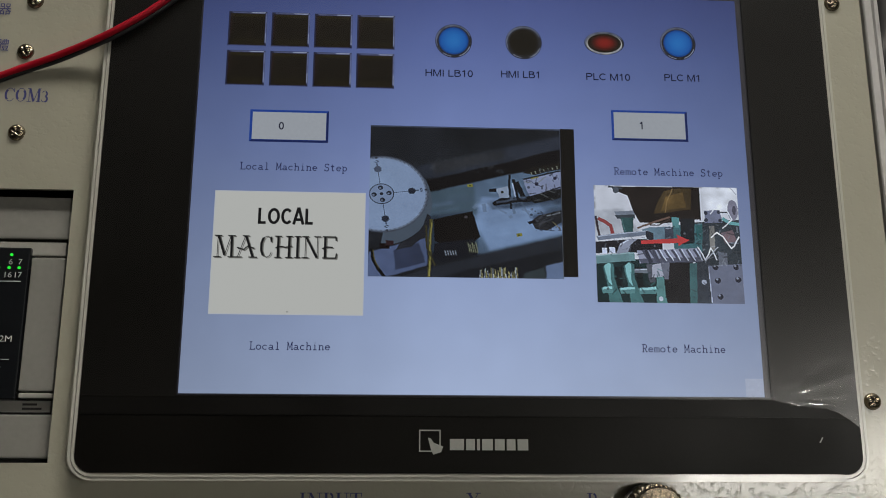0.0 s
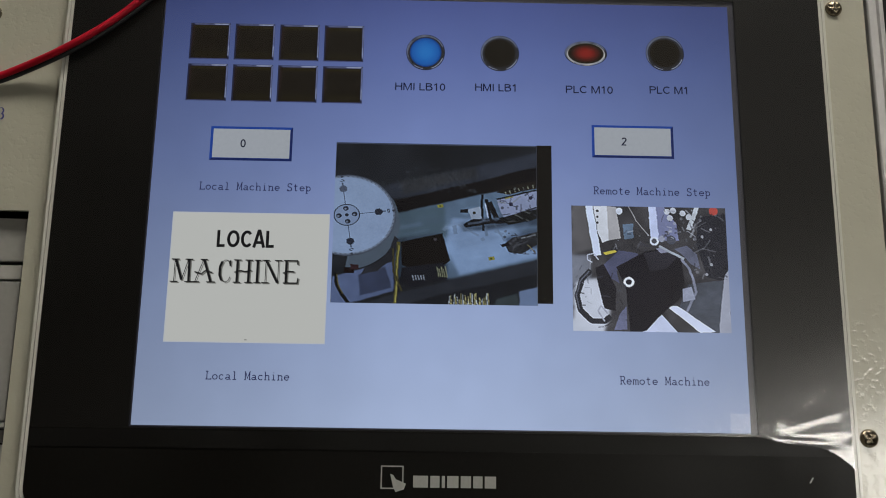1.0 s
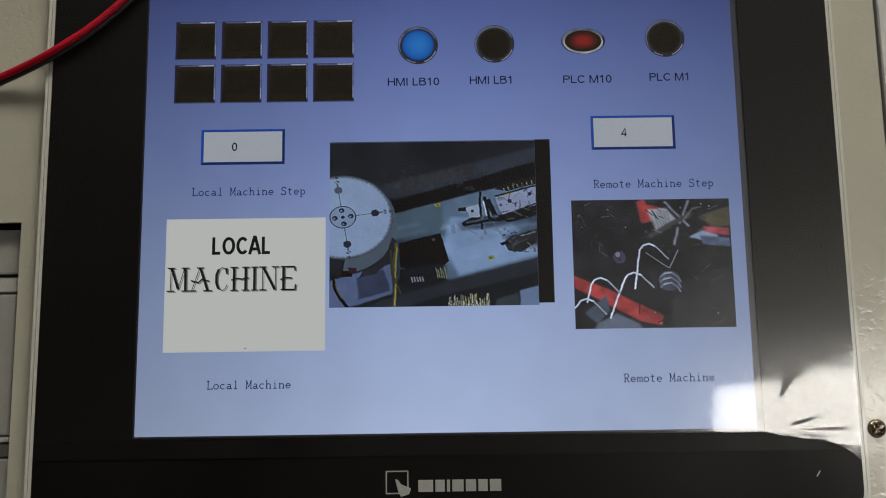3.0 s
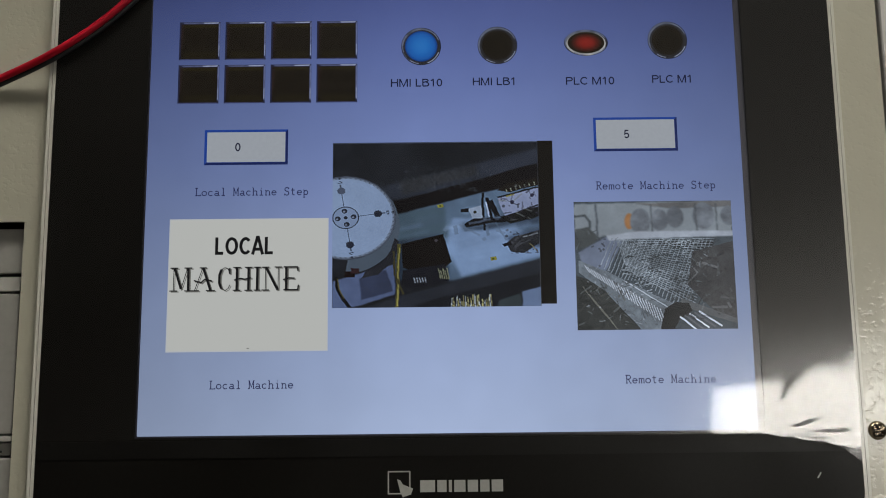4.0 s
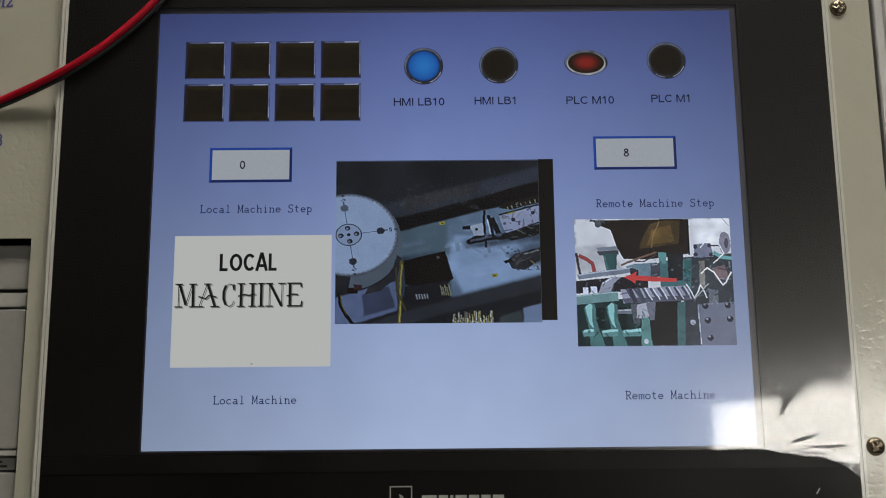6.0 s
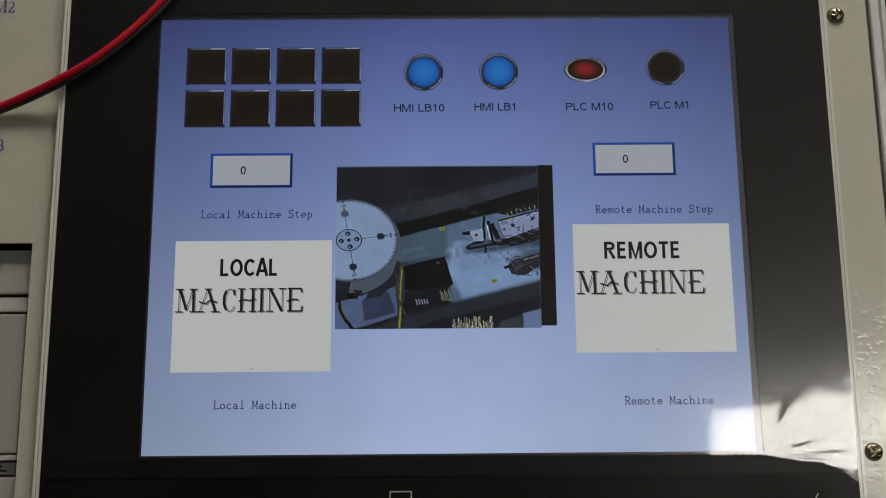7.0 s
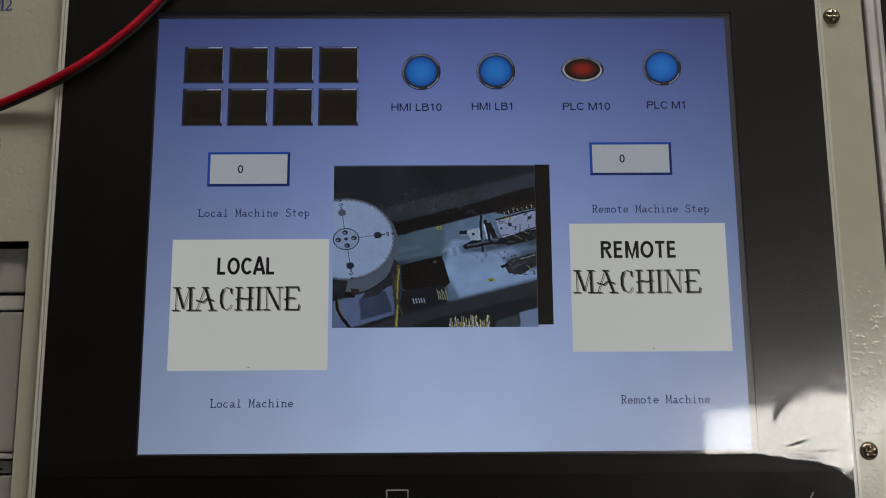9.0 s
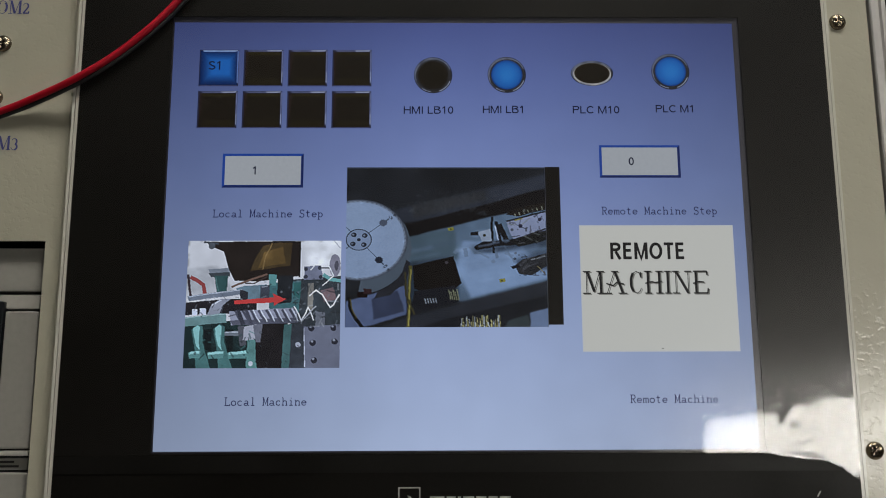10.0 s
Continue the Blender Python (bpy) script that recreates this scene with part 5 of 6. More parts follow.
    p.clutter(40, (40, 98, 34, 98), [ink(52, 48, 42), ink(24, 22, 20), ink(70, 66, 58)], 33 + s, 9, 0.8)
    p.clutter(20, (2, 40, 30, 60), [ink(46, 44, 44), ink(20, 18, 18), ink(80, 76, 80)], 35 + s, 7, 0.7)
    ob = p.soft("photo_page", hmi, "photograph of bent wires over red bars")
    shown(ob, spans, back)


def mesh_picture():
    """Photograph of woven wire mesh running over rollers, with reels behind."""
    rnd = random.Random(5)
    p = Picture(*REMOTE)
    p.rect(ink(58, 64, 64, vary=0.4, scale=260), 0, 100, 0, 100)
    p.put(ink(118, 122, 116, vary=0.12), (0, 2), (100, 0), (100, 26), (20, 27), (0, 32))
    p.put(ink(88, 84, 76), (38, 2), (100, 0), (100, 5), (60, 6))
    p.line(ink(60, 64, 64), 1.0, (14, 2), (15, 32)).line(ink(120, 126, 120), 1.6, (9.5, 2), (10, 28))
    p.line(ink(56, 60, 58), 1.2, (0, 12), (7, 11), (10, 16), (10, 28))
    p.put(ink(64, 66, 60), (0, 22), (9, 20), (15, 28), (12, 34), (0, 38))
    p.spot(ink(150, 92, 42), 35, 16, 3, 6.5)
    for u, v, r in ((42, 16, 6.5), (54, 15, 5.5), (64, 13, 5.5), (82, 12, 7), (98, 12, 5)):
        p.spot(ink(92, 94, 92, vary=0.5, scale=900), u, v, r, r * 1.55)
    for u in (49, 77, 90):
        p.line(ink(60, 62, 60), 0.7, (u, 2), (u + 0.5, 26))
    p.put(ink(96, 102, 112, vary=0.2), (2, 40), (20, 28), (30, 32), (24, 46), (18, 56), (4, 48))
    p.put(ink(150, 152, 148, vary=0.2), (20, 27), (40, 24), (100, 24), (100, 28), (40, 30), (22, 31))
    p.put(ink(40, 42, 40), (52, 31), (88, 32), (86, 40), (54, 36))
    p.smear(6)
    pale = ink(126, 131, 127, vary=0.6)
    for k in range(26):
        a = k / 25
        p.line(pale, 0.4, (24 + 62 * a, 29 + 2 * a), (16 + 52 * a, 50 + 34 * a + 3 * math.sin(9 * a)))
        p.line(pale, 0.38, (26 + 6 * a, 30 + 40 * a * 0.6), (88 - 14 * a, 30 + 52 * a))
        p.line(ink(48, 52, 50), 0.4, (25 + 62 * a, 33 + 2 * a), (18 + 52 * a, 52 + 33 * a))
    for k in range(80):
        u, v = 28 + 50 * rnd.random(), 32 + 40 * rnd.random()
        p.line(pale if rnd.random() < 0.6 else ink(52, 56, 54), 0.6, (u, v), (u + 3 + 2 * rnd.random(), v + 2 - 4 * rnd.random()))
    p.put(ink(54, 52, 48, vary=0.5), (74, 40), (100, 32), (100, 96), (84, 84), (70, 66))
    p.put(ink(78, 78, 72), (66, 76), (100, 92), (100, 96), (64, 82))
    p.put(ink(44, 44, 38, vary=0.5), (0, 58), (20, 66), (40, 92), (40, 100), (0, 100))
    p.put(ink(92, 97, 95, vary=0.5, scale=1100), (2, 46), (18, 54), (60, 80), (54, 100), (40, 100), (18, 70), (2, 56))
    for k in range(26):
        a = k / 25
        p.line(ink(176, 178, 172), 0.5, (6 + 46 * a, 50 + 34 * a), (7 + 46 * a + 2, 56 + 40 * a))
    p.line(ink(150, 154, 150), 0.7, (30, 62), (57, 83))
    p.put(ink(30, 28, 26), (52, 98), (55, 84), (62, 79), (70, 80), (72, 86), (64, 92), (60, 100), (52, 100))
    for k in range(5):
        p.line(ink(186, 188, 184) if k % 2 == 0 else ink(80, 82, 80), 1.1, (64 + 3 * k, 90 - k), (74 + 4 * k, 100 - 0.6 * k))
    for k in range(8):
        p.line(ink(90, 86, 70), 0.5, (4 + 2 * k, 66 + 3 * k), (12 + 2 * k, 80 + 3 * k))
    p.clutter(50, (68, 99, 36, 92), [ink(40, 38, 34), ink(80, 78, 72), ink(30, 30, 28), ink(110, 108, 100)], 41, 10, 1.2)
    p.clutter(50, (1, 36, 62, 99), [ink(30, 30, 26), ink(74, 72, 60), ink(54, 54, 48), ink(100, 100, 92)], 42, 8, 0.8)
    p.clutter(120, (26, 84, 28, 78), [ink(140, 146, 140), ink(56, 60, 58), ink(96, 100, 98)], 43, 4, 0.45)
    p.clutter(90, (6, 50, 50, 96), [ink(150, 152, 148), ink(50, 52, 50), ink(96, 98, 94)], 44, 3.5, 0.5)
    p.clutter(20, (0, 20, 18, 40), [ink(40, 42, 40), ink(96, 98, 92)], 45, 5, 0.8)
    ob = p.soft("photo_page", hmi, "photograph of wire mesh on rollers")
    shown(ob, [(3.2, 4.15)], 0.0068)


def fence_picture(blade, spans, back):
    """Photograph of the end of a diamond mesh over grey machinery, an orange cover behind."""
    p = Picture(*REMOTE)
    p.rect(ink(66, 68, 76, vary=0.35, scale=150), 0, 100, 0, 100)
    p.put(ink(41, 45, 43, vary=0.5), (0, 0), (62, 0), (62, 10), (50, 18), (34, 12), (18, 14), (0, 20))
    p.put(ink(169, 93, 19, vary=0.12), (62, 0), (100, 0), (100, 15), (63, 8))
    p.put(ink(40, 33, 21, vary=0.3), (60, 8), (100, 15), (100, 32), (78, 30), (72, 22), (62, 18))
    p.put(ink(84, 84, 100, vary=0.1), (22, 12), (50, 18), (52, 42), (46, 44), (24, 38))
    p.put(ink(89, 89, 101, vary=0.08), (50, 16), (72, 21), (74, 38), (52, 36))
    p.put(ink(33, 34, 33, vary=0.3), (26, 44), (52, 46), (52, 40), (76, 36), (77, 70), (58, 66), (46, 62), (26, 58))
    p.put(ink(46, 48, 55, vary=0.3), (78, 32), (100, 32), (100, 100), (78, 100))
    p.put(ink(50, 50, 52, vary=0.2), (78, 62), (100, 62), (100, 84), (78, 84))
    p.put(ink(77, 79, 84, vary=0.1), (78, 84), (100, 83), (100, 100), (78, 100))
    p.put(ink(136, 138, 143), (37, 56), (46, 58), (50, 62), (50, 65), (37, 62)).put(ink(136, 138, 143), (59, 65), (71, 67), (72, 71), (59, 68))
    p.line(ink(103, 101, 95), 0.8, (58, 57), (65, 42)).line(ink(112, 112, 108), 1.0, (71, 30), (75, 25), (82, 24))
    p.line(ink(103, 105, 108), 0.8, (62, 18), (63, 8))
    if blade:
        p.put(ink(34, 31, 33), (26, 30), (52, 34), (76, 44), (74, 52), (50, 48), (26, 42))
        p.put(ink(169, 169, 172), (52, 40), (74, 43), (74, 46), (54, 43))
    p.put(ink(70, 104, 108, vary=0.5), (0, 24), (9, 32), (9, 40), (0, 46)).put(ink(34, 44, 42, vary=0.4), (4, 18), (20, 14), (22, 28), (10, 32))
    wire, back_wire = ink(172, 170, 168, vary=0.9), ink(138, 138, 138, vary=0.9)
    p.clutter(40, (0, 40, 0, 16), [ink(34, 38, 34), ink(72, 76, 77), ink(26, 28, 26)], 8, 6, 1.6)
    p.clutter(24, (26, 76, 40, 64), [ink(26, 26, 24), ink(52, 50, 46), ink(83, 83, 84)], 9, 6, 0.9)
    p.smear(10)
    # strands running down, then strands running up to the free edge
    p.line(wire, 0.58, (5, 2), (12, 19), (18, 31), (24, 42), (31, 57), (38, 73))
    p.line(back_wire, 0.55, (16, 2), (23, 14), (28, 24), (34, 35), (40, 46))
    p.line(back_wire, 0.55, (28, 2), (36, 15), (44, 29))
    p.line(back_wire, 0.55, (38, 2), (49, 13))
    p.line(wire, 0.62, (1, 24), (8, 40), (12, 51), (18, 69), (25, 86), (30, 99))
    p.line(wire, 0.62, (3, 78), (9, 99))
    p.line(back_wire, 0.55, (0, 15), (8, 11), (17, 6), (25, 1))
    p.line(back_wire, 0.55, (2, 27), (12, 20), (23, 14), (31, 9), (40, 2))
    p.line(wire, 0.58, (2, 43), (8, 39), (18, 31), (28, 24), (37, 17), (45, 11), (49, 11))
    p.line(wire, 0.58, (2, 61), (12, 52), (24, 43), (34, 36), (44, 29), (48, 26))
    p.line(wire, 0.62, (4, 81), (12, 76), (18, 69), (25, 64), (31, 57), (37, 53), (40, 47))
    p.line(wire, 0.62, (14, 99), (20, 94), (25, 87), (33, 80), (38, 73))
    p.line(ink(95, 95, 96), 0.6, (60, 85), (66, 72))
    p.cover = 0.5
    p.clutter(90, (0, 46, 0, 44), [ink(150, 150, 150), ink(44, 48, 48), ink(92, 98, 104)], 61, 2.5, 0.4)
    p.clutter(40, (26, 78, 38, 66), [ink(24, 24, 24), ink(64, 62, 62), ink(44, 42, 40)], 62, 4, 0.6)
    p.clutter(60, (20, 99, 60, 99), [ink(84, 88, 96), ink(60, 64, 72), ink(70, 78, 76)], 63, 6, 1.0)
    ob = p.soft("photo_page", hmi, "photograph of diamond wire mesh and an orange cover")
    shown(ob, spans, back)


motor_picture()
coil_picture(1, [(1.65, 2.1)], 0.0072)
coil_picture(2, [(2.1, 3.2)], 0.0076)
mesh_picture()
fence_picture(True, [(4.15, 4.35)], 0.0080)
fence_picture(False, [(4.35, 5.55)], 0.0084)


# ---- live camera picture on the display ----
def video_picture():
    """The live picture: a turntable beside a white machine bed with switch blocks and wires."""
    def dim(r, g, b, **k):
        return ink(round(r * 0.78), round(g * 0.81), round(b * 0.84), **k)
    cx, cz, sq = -0.0411, -0.0050, 0.85
    x0, x1, z0, z1 = VIDEO
    p = Picture(x0 - cx, x1 - cx, (z0 - cz) / sq, (z1 - cz) / sq)
    p.rect(dim(34, 34, 36, vary=0.4, scale=160), 0, 100, 0, 100)
    p.put(dim(50, 52, 57, vary=0.3, scale=500), (20, 28), (100, 4), (100, 24), (28, 38))
    p.put(dim(56, 54, 52, vary=0.35, scale=1600), (32, 24), (70, 14), (70, 20), (34, 32))
    p.put(dim(22, 18, 17, vary=0.3), (28, 36), (100, 19), (100, 31), (30, 45))
    p.put(dim(92, 111, 124, vary=0.25, scale=120), (30, 44), (76, 29), (100, 23), (100, 72), (58, 84), (30, 80))
    p.put(dim(76, 94, 98, vary=0.15), (30, 44), (54, 38), (56, 58), (32, 64))
    p.put(dim(136, 158, 180, vary=0.15), (58, 46), (80, 48), (100, 58), (100, 70), (62, 82), (55, 64))
    p.put(dim(60, 72, 82, vary=0.15), (62, 50), (80, 45), (100, 40), (100, 50), (84, 53), (64, 54))
    p.put(dim(74, 88, 102, vary=0.15), (84, 58), (100, 52), (100, 64), (88, 67))
    p.put(dim(48, 58, 66, vary=0.15), (31, 60), (52, 56), (56, 72), (56, 80), (31, 84))
    streak = random.Random(12)
    p.cover = 0.3
    for _ in range(46):
        u, v, k = 32 + 62 * streak.random(), 40 + 36 * streak.random(), 6 + 16 * streak.random()
        tone = streak.choice(((150, 174, 196), (128, 148, 168), (84, 100, 112), (70, 84, 94), (168, 188, 206)))
        p.line(dim(*tone), 1.0 + 2.2 * streak.random(), (u, v), (min(100, u + k), v - 0.26 * min(100 - u, k)))
    p.cover = 1.0
    p.smear(16)
    p.put(dim(24, 20, 19, vary=0.3), (28, 37), (100, 13), (100, 25), (72, 31), (30, 44))
    p.put(dim(46, 47, 50, vary=0.25), (10, 102), (30, 94), (56, 85.5), (100, 71.5), (100, 88), (62, 102))
    p.put(dim(32, 32, 35, vary=0.25), (30, 102), (52, 94), (100, 80), (100, 90), (90, 96), (60, 102))
    p.put(dim(58, 66, 62, vary=0.3), (80, 96), (90, 92), (91, 102), (78, 102))
    p.put(dim(112, 126, 148, vary=0.15), (91, 91), (100, 88), (100, 102), (91, 102))
    p.put(dim(90, 100, 126, vary=0.2), (0, 84), (16, 78), (30, 74), (30, 92), (14, 98), (0, 102))
    p.put(dim(56, 62, 80, vary=0.25), (13, 82), (26, 77), (29, 90), (14, 95))
    p.smear(3)
    p.cover = 0.4
    hair = random.Random(9)
    for _ in range(240):
        a, b = hair.random(), hair.random()
        u, v = 16 + 62 * a, 27 - 11 * a + 9 * (b - 0.3)
        p.line(hair.choice((dim(92, 96, 92), dim(66, 70, 68), dim(30, 30, 32))), 0.35, (u, v), (u + 1.6 * (hair.random() - 0.5), v + 2.4 * hair.random()))
    p.cover = 1.0
    # rim of the turntable below its face
    p.put(dim(84, 92, 97, vary=0.1), *[(6.4 + 26.2 * math.cos(radians(a)), 50.5 + 28.5 * math.sin(radians(a))) for a in range(-70, 100, 10)])
    p.put(dim(44, 42, 44), (16, 78), (24, 73), (28, 66), (30, 58), (32, 60), (30, 72), (22, 80), (14, 82))
    p.rect(dim(30, 16, 14), 6, 11, 78, 81.5).rect(dim(58, 32, 32), 9, 13, 76, 79)
    p.line(dim(26, 24, 22), 1.6, (2, 81), (2.5, 88), (5, 94), (9, 100))
    p.line(dim(96, 84, 40), 0.5, (2.6, 82), (3.2, 88), (5.6, 94))
    p.line(dim(96, 84, 34), 1.6, (32, 62), (31.5, 80), (31, 100)).line(dim(168, 148, 60), 0.6, (32.2, 64), (31.6, 80), (31.2, 99))
    p.line(dim(76, 66, 34), 1.0, (29.5, 66), (30, 80), (34, 92))
    p.put(dim(24, 18, 16, vary=0.25), (33, 62), (53.5, 56), (57.5, 73), (54, 76), (40, 80), (34, 76))
    p.put(dim(30, 28, 32, vary=0.4), (34, 78), (54, 74), (56, 84), (38, 90), (33, 86))
    for k in range(5):
        p.line(dim(150, 150, 146), 0.5, (39 + 1.3 * k, 82), (39.6 + 1.3 * k, 85)), p.line(dim(140, 134, 90), 0.5, (51 + k, 76.5 + 1.5 * (k % 2)), (52 + k, 83))
    p.spot(dim(72, 62, 60), 50, 60, 0.9)
    for u, v in ((52, 39), (77.5, 71)):
        p.put(dim(150, 140, 40), (u - 1.6, v - 0.8), (u + 1.4, v - 1.4), (u + 1.8, v + 0.6), (u - 1.2, v + 1.2)).spot(dim(50, 44, 20), u, v, 0.5)
    # switch block with levers
    p.put(dim(158, 164, 168), (66, 41), (72, 39), (73, 47), (68, 48))
    p.put(dim(28, 26, 28), (62, 41), (66, 40.5), (66, 43), (62, 43)).put(dim(28, 26, 28), (64, 50), (68, 47), (74, 46.5), (84, 47), (84, 49), (74, 50), (65, 52))
    p.line(dim(24, 24, 26), 1.1, (73, 31), (72.8, 40), (73.5, 54)).line(dim(24, 24, 26), 1.6, (75, 34), (77, 47)).line(dim(28, 26, 26), 2.6, (76.5, 36), (80, 46))
    p.line(dim(176, 182, 190), 0.7, (74.4, 37), (76, 46)).spot(dim(60, 54, 30), 69, 43, 0.8)
    p.put(dim(150, 152, 168, vary=0.1), (80, 34), (100, 28), (100, 40), (84, 46), (82, 42))
    p.line(dim(24, 22, 22), 0.9, (80, 34), (100, 28)).line(dim(26, 24, 24), 0.8, (84, 47), (92, 42), (100, 39))
    p.put(dim(30, 28, 26), (81, 46), (92, 42), (100, 40), (100, 46), (86, 50))
    for u, v in ((87, 37), (97, 33)):
        p.spot(dim(50, 46, 66), u, v, 1.1)
    p.line(dim(150, 136, 60), 0.8, (84, 33.5), (88, 32.5))
    p.put(dim(36, 28, 22), (80, 30), (84, 26), (100, 22), (100, 27), (86, 31))
    for k in range(7):
        p.line(dim(150, 144, 110), 0.4, (84 + 2.3 * k, 29 - 0.7 * k), (84.5 + 2.3 * k, 31 - 0.7 * k))
    # second block
    p.put(dim(46, 44, 44, vary=0.5), (84, 62), (88, 58), (100, 54), (100, 62), (92, 68), (86, 67))
    p.put(dim(28, 24, 26), (82, 62.5), (86, 61), (87, 63), (83, 64)).line(dim(160, 140, 80), 0.5, (95, 62), (99, 67)).line(dim(130, 128, 120), 0.6, (92, 58), (99, 56))
    p.clutter(40, (80, 99, 24, 48), [dim(30, 28, 28), dim(130, 126, 110), dim(70, 66, 72)], 51, 5, 0.6)
    p.clutter(30, (84, 99, 54, 68), [dim(26, 24, 26), dim(90, 86, 84), dim(56, 52, 54)], 52, 5, 0.7)
    p.clutter(12, (54, 84, 46, 60), [dim(100, 114, 124), dim(116, 130, 142)], 53, 10, 1.6)
    p.clutter(150, (34, 70, 14, 30), [dim(66, 66, 64), dim(40, 40, 40), dim(52, 54, 54)], 54, 2.5, 0.6)
    # brush of yellow wires at the lower edge
    rnd = random.Random(3)
    for k in range(26):
        u = 57 + 20 * k / 26
        p.line(dim(168, 150, 84) if k % 3 else dim(180, 176, 160), 0.45, (u, 100), (u + 0.8 - rnd.random() * 1.6, 97 - 5 * rnd.random()))
    ob = p.soft("camera_picture", hmi, "live picture of a white turntable and machine bed", (cx, 0.0016, cz), 340, 4, 1, lift=12, warp=0.2, contrast=1.14)
    ob.scale.z = sq
    # the turntable, which starts to turn at the end
    R = 0.0206
    q = Picture(-R, R, -R, R)
    q.spot(dim(84, 88, 94, vary=0.3), 50, 50, 50, 50, 64)
    q.spot(dim(140, 148, 156, vary=0.08), 50, 50, 48.4, 48.4, 64)
    for k in range(60):
        a = radians(6 * k)
        q.line(dim(96, 100, 106), 0.5, (50 + 47 * math.cos(a), 50 - 47 * math.sin(a)), (50 + 49.4 * math.cos(a), 50 - 49.4 * math.sin(a)))
    q.spot(dim(160, 176, 194, vary=0.05), 50, 50, 46.6, 46.6, 64)
    line = dim(36, 36, 42, vary=0.1)
    q.spot(line, 50, 50, 13.4, 13.4, 36)
    q.spot(dim(146, 160, 178, vary=0.05), 50, 50, 12.4, 12.4, 36)
    for k in range(4):
        a = radians(8 + 90 * k)
        co, si = math.cos(a), -math.sin(a)
        q.line(line, 0.8, (50 + 13 * co, 50 + 13 * si), (50 + 40 * co, 50 + 40 * si))
        q.line(line, 0.7, (50 + 46 * co, 50 + 46 * si), (50 + 49 * co, 50 + 49 * si))
        q.spot(dim(40, 42, 52, vary=0.2) if k in (0, 3) else dim(92, 98, 110, vary=0.2), 50 + 32.5 * co, 50 + 32.5 * si, 4.2, 4.2)
        u, v = 50 + 42.6 * co, 50 + 42.6 * si
        q.line(line, 0.7, (u - 1.2, v - 1.4), (u + 1.3, v - 1.2), (u + 1.1, v + 1.4), (u - 1.2, v + 1.2), (u - 1.2, v - 1.4))
        b = a + radians(0)
        q.spot(dim(34, 36, 44), 50 + 8 * math.cos(b), 50 - 8 * math.sin(b), 2.9, 2.9).spot(dim(120, 126, 136), 50 + 8 * math.cos(b) - 0.5, 50 - 8 * math.sin(b) + 0.5, 1.2, 1.2)
        b = a + radians(47)
        q.line(line, 0.6, (50 + 45 * math.cos(b), 50 - 45 * math.sin(b)), (50 + 49 * math.cos(b), 50 - 49 * math.sin(b)))
    q.spot(dim(32, 32, 38), 50, 50, 2.0, 2.0)
    disc = q.soft("turntable", ob, "white turntable with four holes", (0, -0.0004, 0), 300, 7, 1, disc=True, lift=4, warp=0.0, contrast=1.0)
    KEYED.append((disc, [(t, pose(0, -0.0004, 0, 0, a, 0)) for t, a in ((0, 0), (9.55, 0), (9.62, 6), (9.7, 19), (9.8, 35), (9.9, 48), (10.0, 58))]))
    # dark margin beside the picture
    m = Picture(0.0383, 0.0446, -0.0414, 0.0265)
    m.rect(dim(27, 23, 20, vary=0.15), 0, 100, 0, 100).spot(dim(170, 160, 130), 46, 97, 3)
    m.done("picture_margin", hmi, "", (0, FRONT * 0.4, 0))


video_picture()
part("scratch", slab(bmesh.new(), [(0.1447, -0.1112), (0.1452, -0.1113), (0.1465, -0.1092), (0.1461, -0.1090)], -0.00105, -0.0009), GREY_PRINT, hmi, "pale scratch on the bezel")
corner = Picture(0.1150, 0.1229, -0.0923, -0.0846)
corner.rect(ink(158, 168, 192, vary=0.05), 0, 100, 0, 100)
corner.done("corner_key", hmi, "", (0, FRONT * 0.4, 0))


def maker_mark():
    """The maker's mark as plain shapes: a square outline with a wedge, and seven blocks."""
    y = -0.0012
    mark = part("maker_mark", ring(bmesh.new(), rounded(-0.0239, -0.0150, -0.1156, -0.1067, 0.0002), rounded(-0.0234, -0.0155, -0.1151, -0.1072, 0.0002), y, y + 0.0003), GREY_PRINT, hmi, "pale grey square outline")
    wedge = [(x, z - 0.0007) for x, z in ((-0.0202, -0.1092), (-0.0190, -0.1096), (-0.0180, -0.1112), (-0.0140, -0.1128), (-0.0148, -0.1150), (-0.0180, -0.1160), (-0.0190, -0.1140))]
    part("wedge", slab(bmesh.new(), wedge, y - 0.0001, y + 0.0003), GREY_PRINT, mark)
    x = -0.0112
    for w in (0.0058, 0.0036, 0.0012, 0.0044, 0.0040, 0.0036, 0.0044):
        part("mark_block", block(x, x + w, y, y + 0.0003, -0.1149, -0.1104), GREY_PRINT, mark)
        x += w + 0.0009


maker_mark()


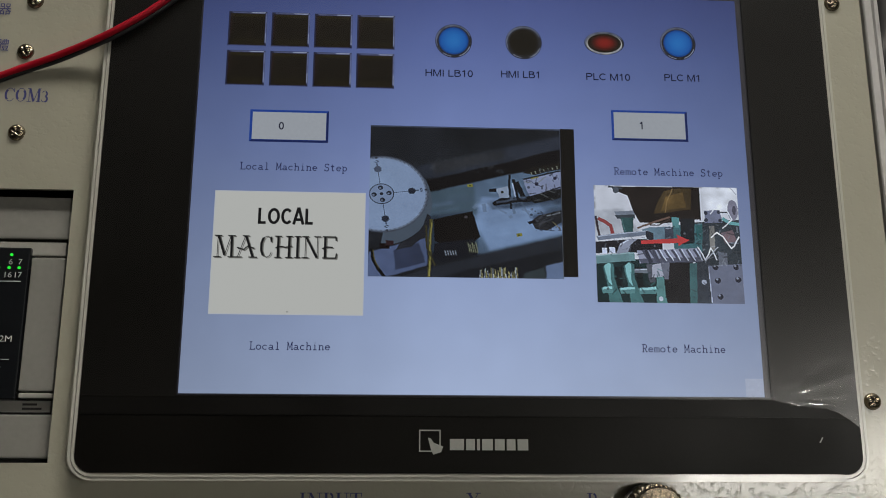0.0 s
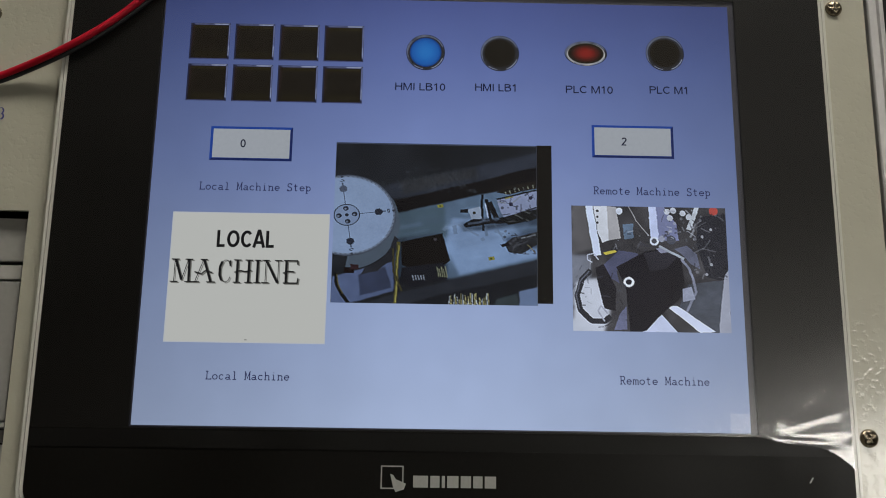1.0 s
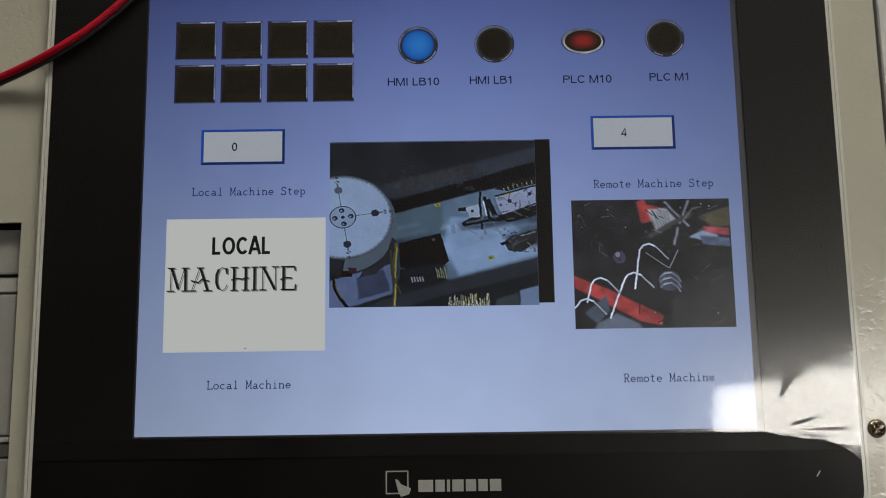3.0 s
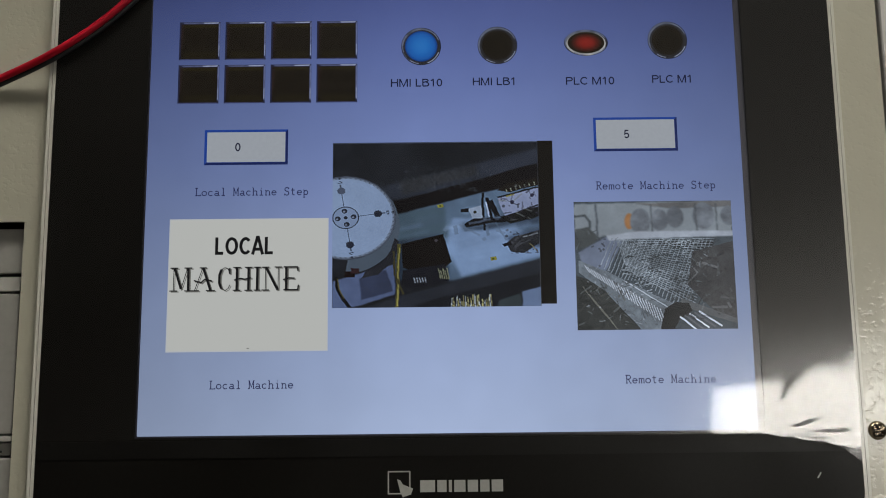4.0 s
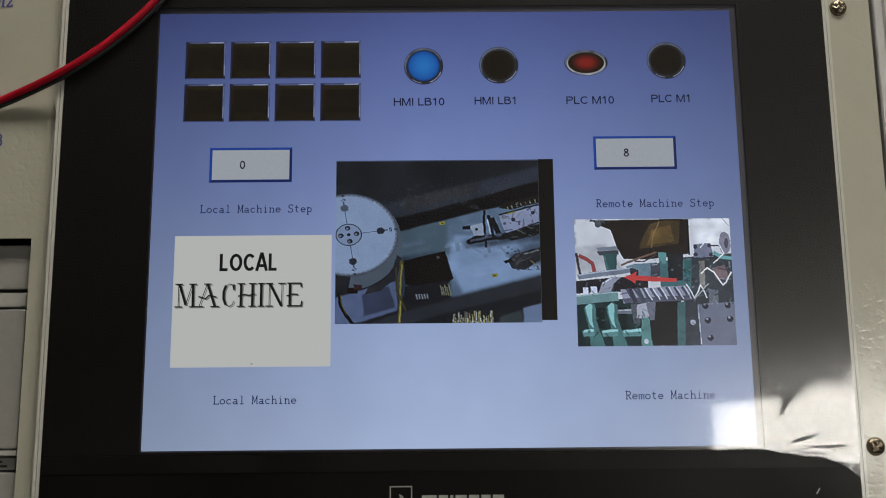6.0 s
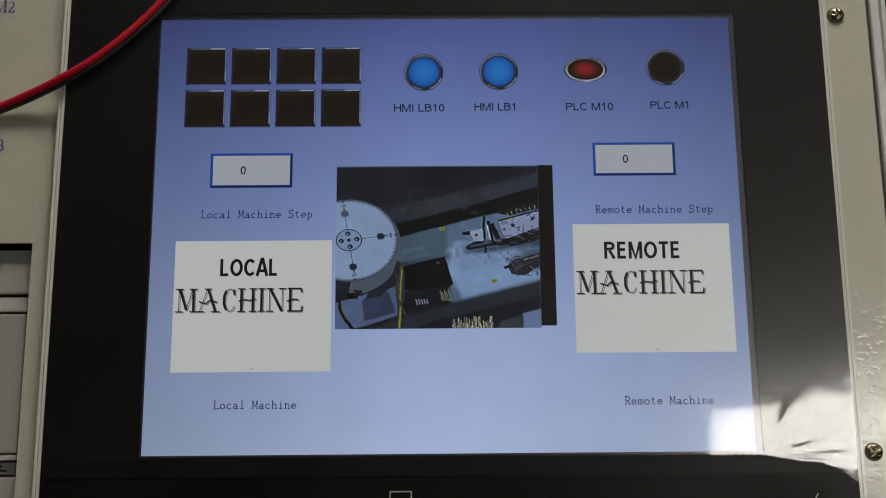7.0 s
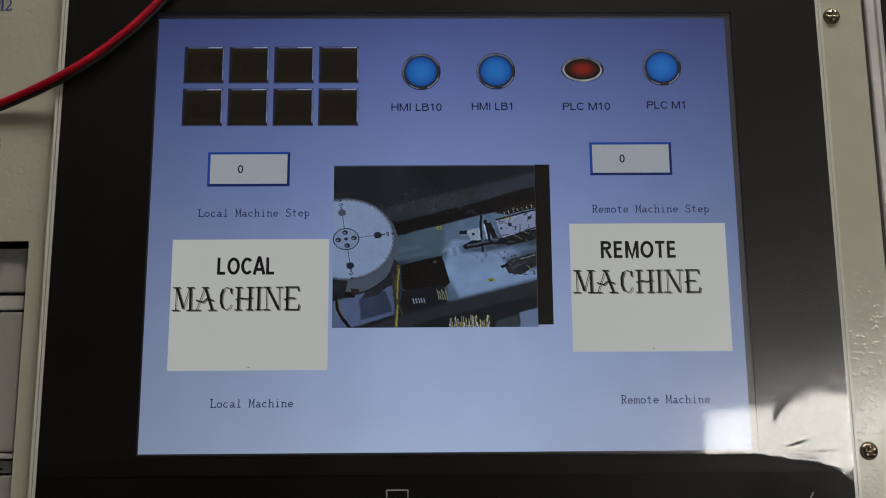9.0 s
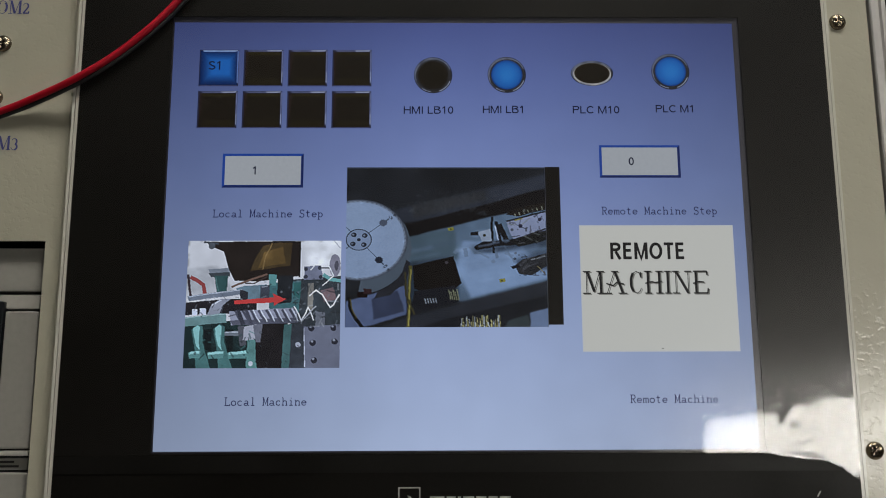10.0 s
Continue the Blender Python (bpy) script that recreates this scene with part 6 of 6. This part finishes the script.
# ---- cables and connector ----
def red_cable():
    t = thing("red_cable", "thin red and black twin lead hanging across the panel", "cable")
    line = [(-0.3638, 0.0035, -0.0245), (-0.3015, 0.0035, 0.0062), (-0.2518, 0.004, 0.0274), (-0.2105, 0.0036, 0.047), (-0.1859, 0.0012, 0.0563), (-0.1611, -0.0042, 0.066), (-0.1403, -0.0046, 0.0807), (-0.1202, -0.0048, 0.1013), (-0.0989, -0.0048, 0.1318), (-0.075, -0.004, 0.1715), (-0.0591, -0.003, 0.2067), (-0.0537, -0.003, 0.2331)]
    part("red_insulation", tube(bmesh.new(), line, 0.00152), RED, t, "glossy red insulation", smooth=True)
    second = []
    for k, (x, y, z) in enumerate(line):
        a, b = line[max(k - 1, 0)], line[min(k + 1, len(line) - 1)]
        dx, dz = b[0] - a[0], b[2] - a[2]
        n = math.hypot(dx, dz)
        second.append((x + 0.0013 * dz / n, min(y + 0.0020, FACE - 0.0014), z - 0.0013 * dx / n))
    part("black_insulation", tube(bmesh.new(), second, 0.0012), BLACK_PVC, t, "black insulation", smooth=True)


def black_cable():
    t = thing("black_cable", "black cable hanging beside the console's edge", "cable")
    bm = tube(bmesh.new(), [(0.193, 0.05, 0.27), (0.205, 0.03, 0.19), (0.212, 0.03, 0.10), (0.208, 0.03, 0.075), (0.215, 0.04, 0.05), (0.24, 0.06, 0.0), (0.25, 0.08, -0.2), (0.252, 0.11, -0.325)], 0.006)
    part("jacket", bm, BLACK_PVC, t, smooth=True)


def plug_lead():
    t = thing("black_lead", "black lead curving in front of the controller", "cable")
    bm = tube(bmesh.new(), [(-0.245, 0.008, 0.004), (-0.228, 0.000, -0.006), (-0.2165, -0.003, -0.014), (-0.2125, -0.003, -0.022), (-0.2140, -0.002, -0.034), (-0.222, 0.000, -0.044), (-0.24, 0.0055, -0.05)], 0.0045)
    part("jacket", bm, BLACK_PVC, t, smooth=True)


def connector():
    t = thing("round_connector", "dark knurled round metal connector on the panel", "connector", BASE @ pose(0.0726, FACE, -0.1401))
    bm = bmesh.new()
    bmesh.ops.create_cone(bm, cap_ends=True, segments=32, radius1=0.0122, radius2=0.0120, depth=0.004, matrix=pose(0, -0.002, 0, 90))
    part("flange", bm, ALU, t)
    bm = bmesh.new()
    n = 72
    rows = []
    for y, r in ((-0.004, 0.0112), (-0.005, 0.0122), (-0.013, 0.0122), (-0.014, 0.0110), (-0.016, 0.0104)):
        rows.append([bm.verts.new(((r - (0.0006 if k % 2 and 0.0115 < r else 0)) * math.cos(2 * math.pi * k / n), y, (r - (0.0006 if k % 2 and 0.0115 < r else 0)) * math.sin(2 * math.pi * k / n))) for k in range(n)])
    for a, b in zip(rows, rows[1:]):
        for k in range(n):
            bm.faces.new((a[k], a[(k + 1) % n], b[(k + 1) % n], b[k]))
    bm.faces.new(rows[0])
    bm.faces.new(rows[-1])
    part("knurled_ring", bm, STEEL, t)


red_cable()
black_cable()
plug_lead()
connector()


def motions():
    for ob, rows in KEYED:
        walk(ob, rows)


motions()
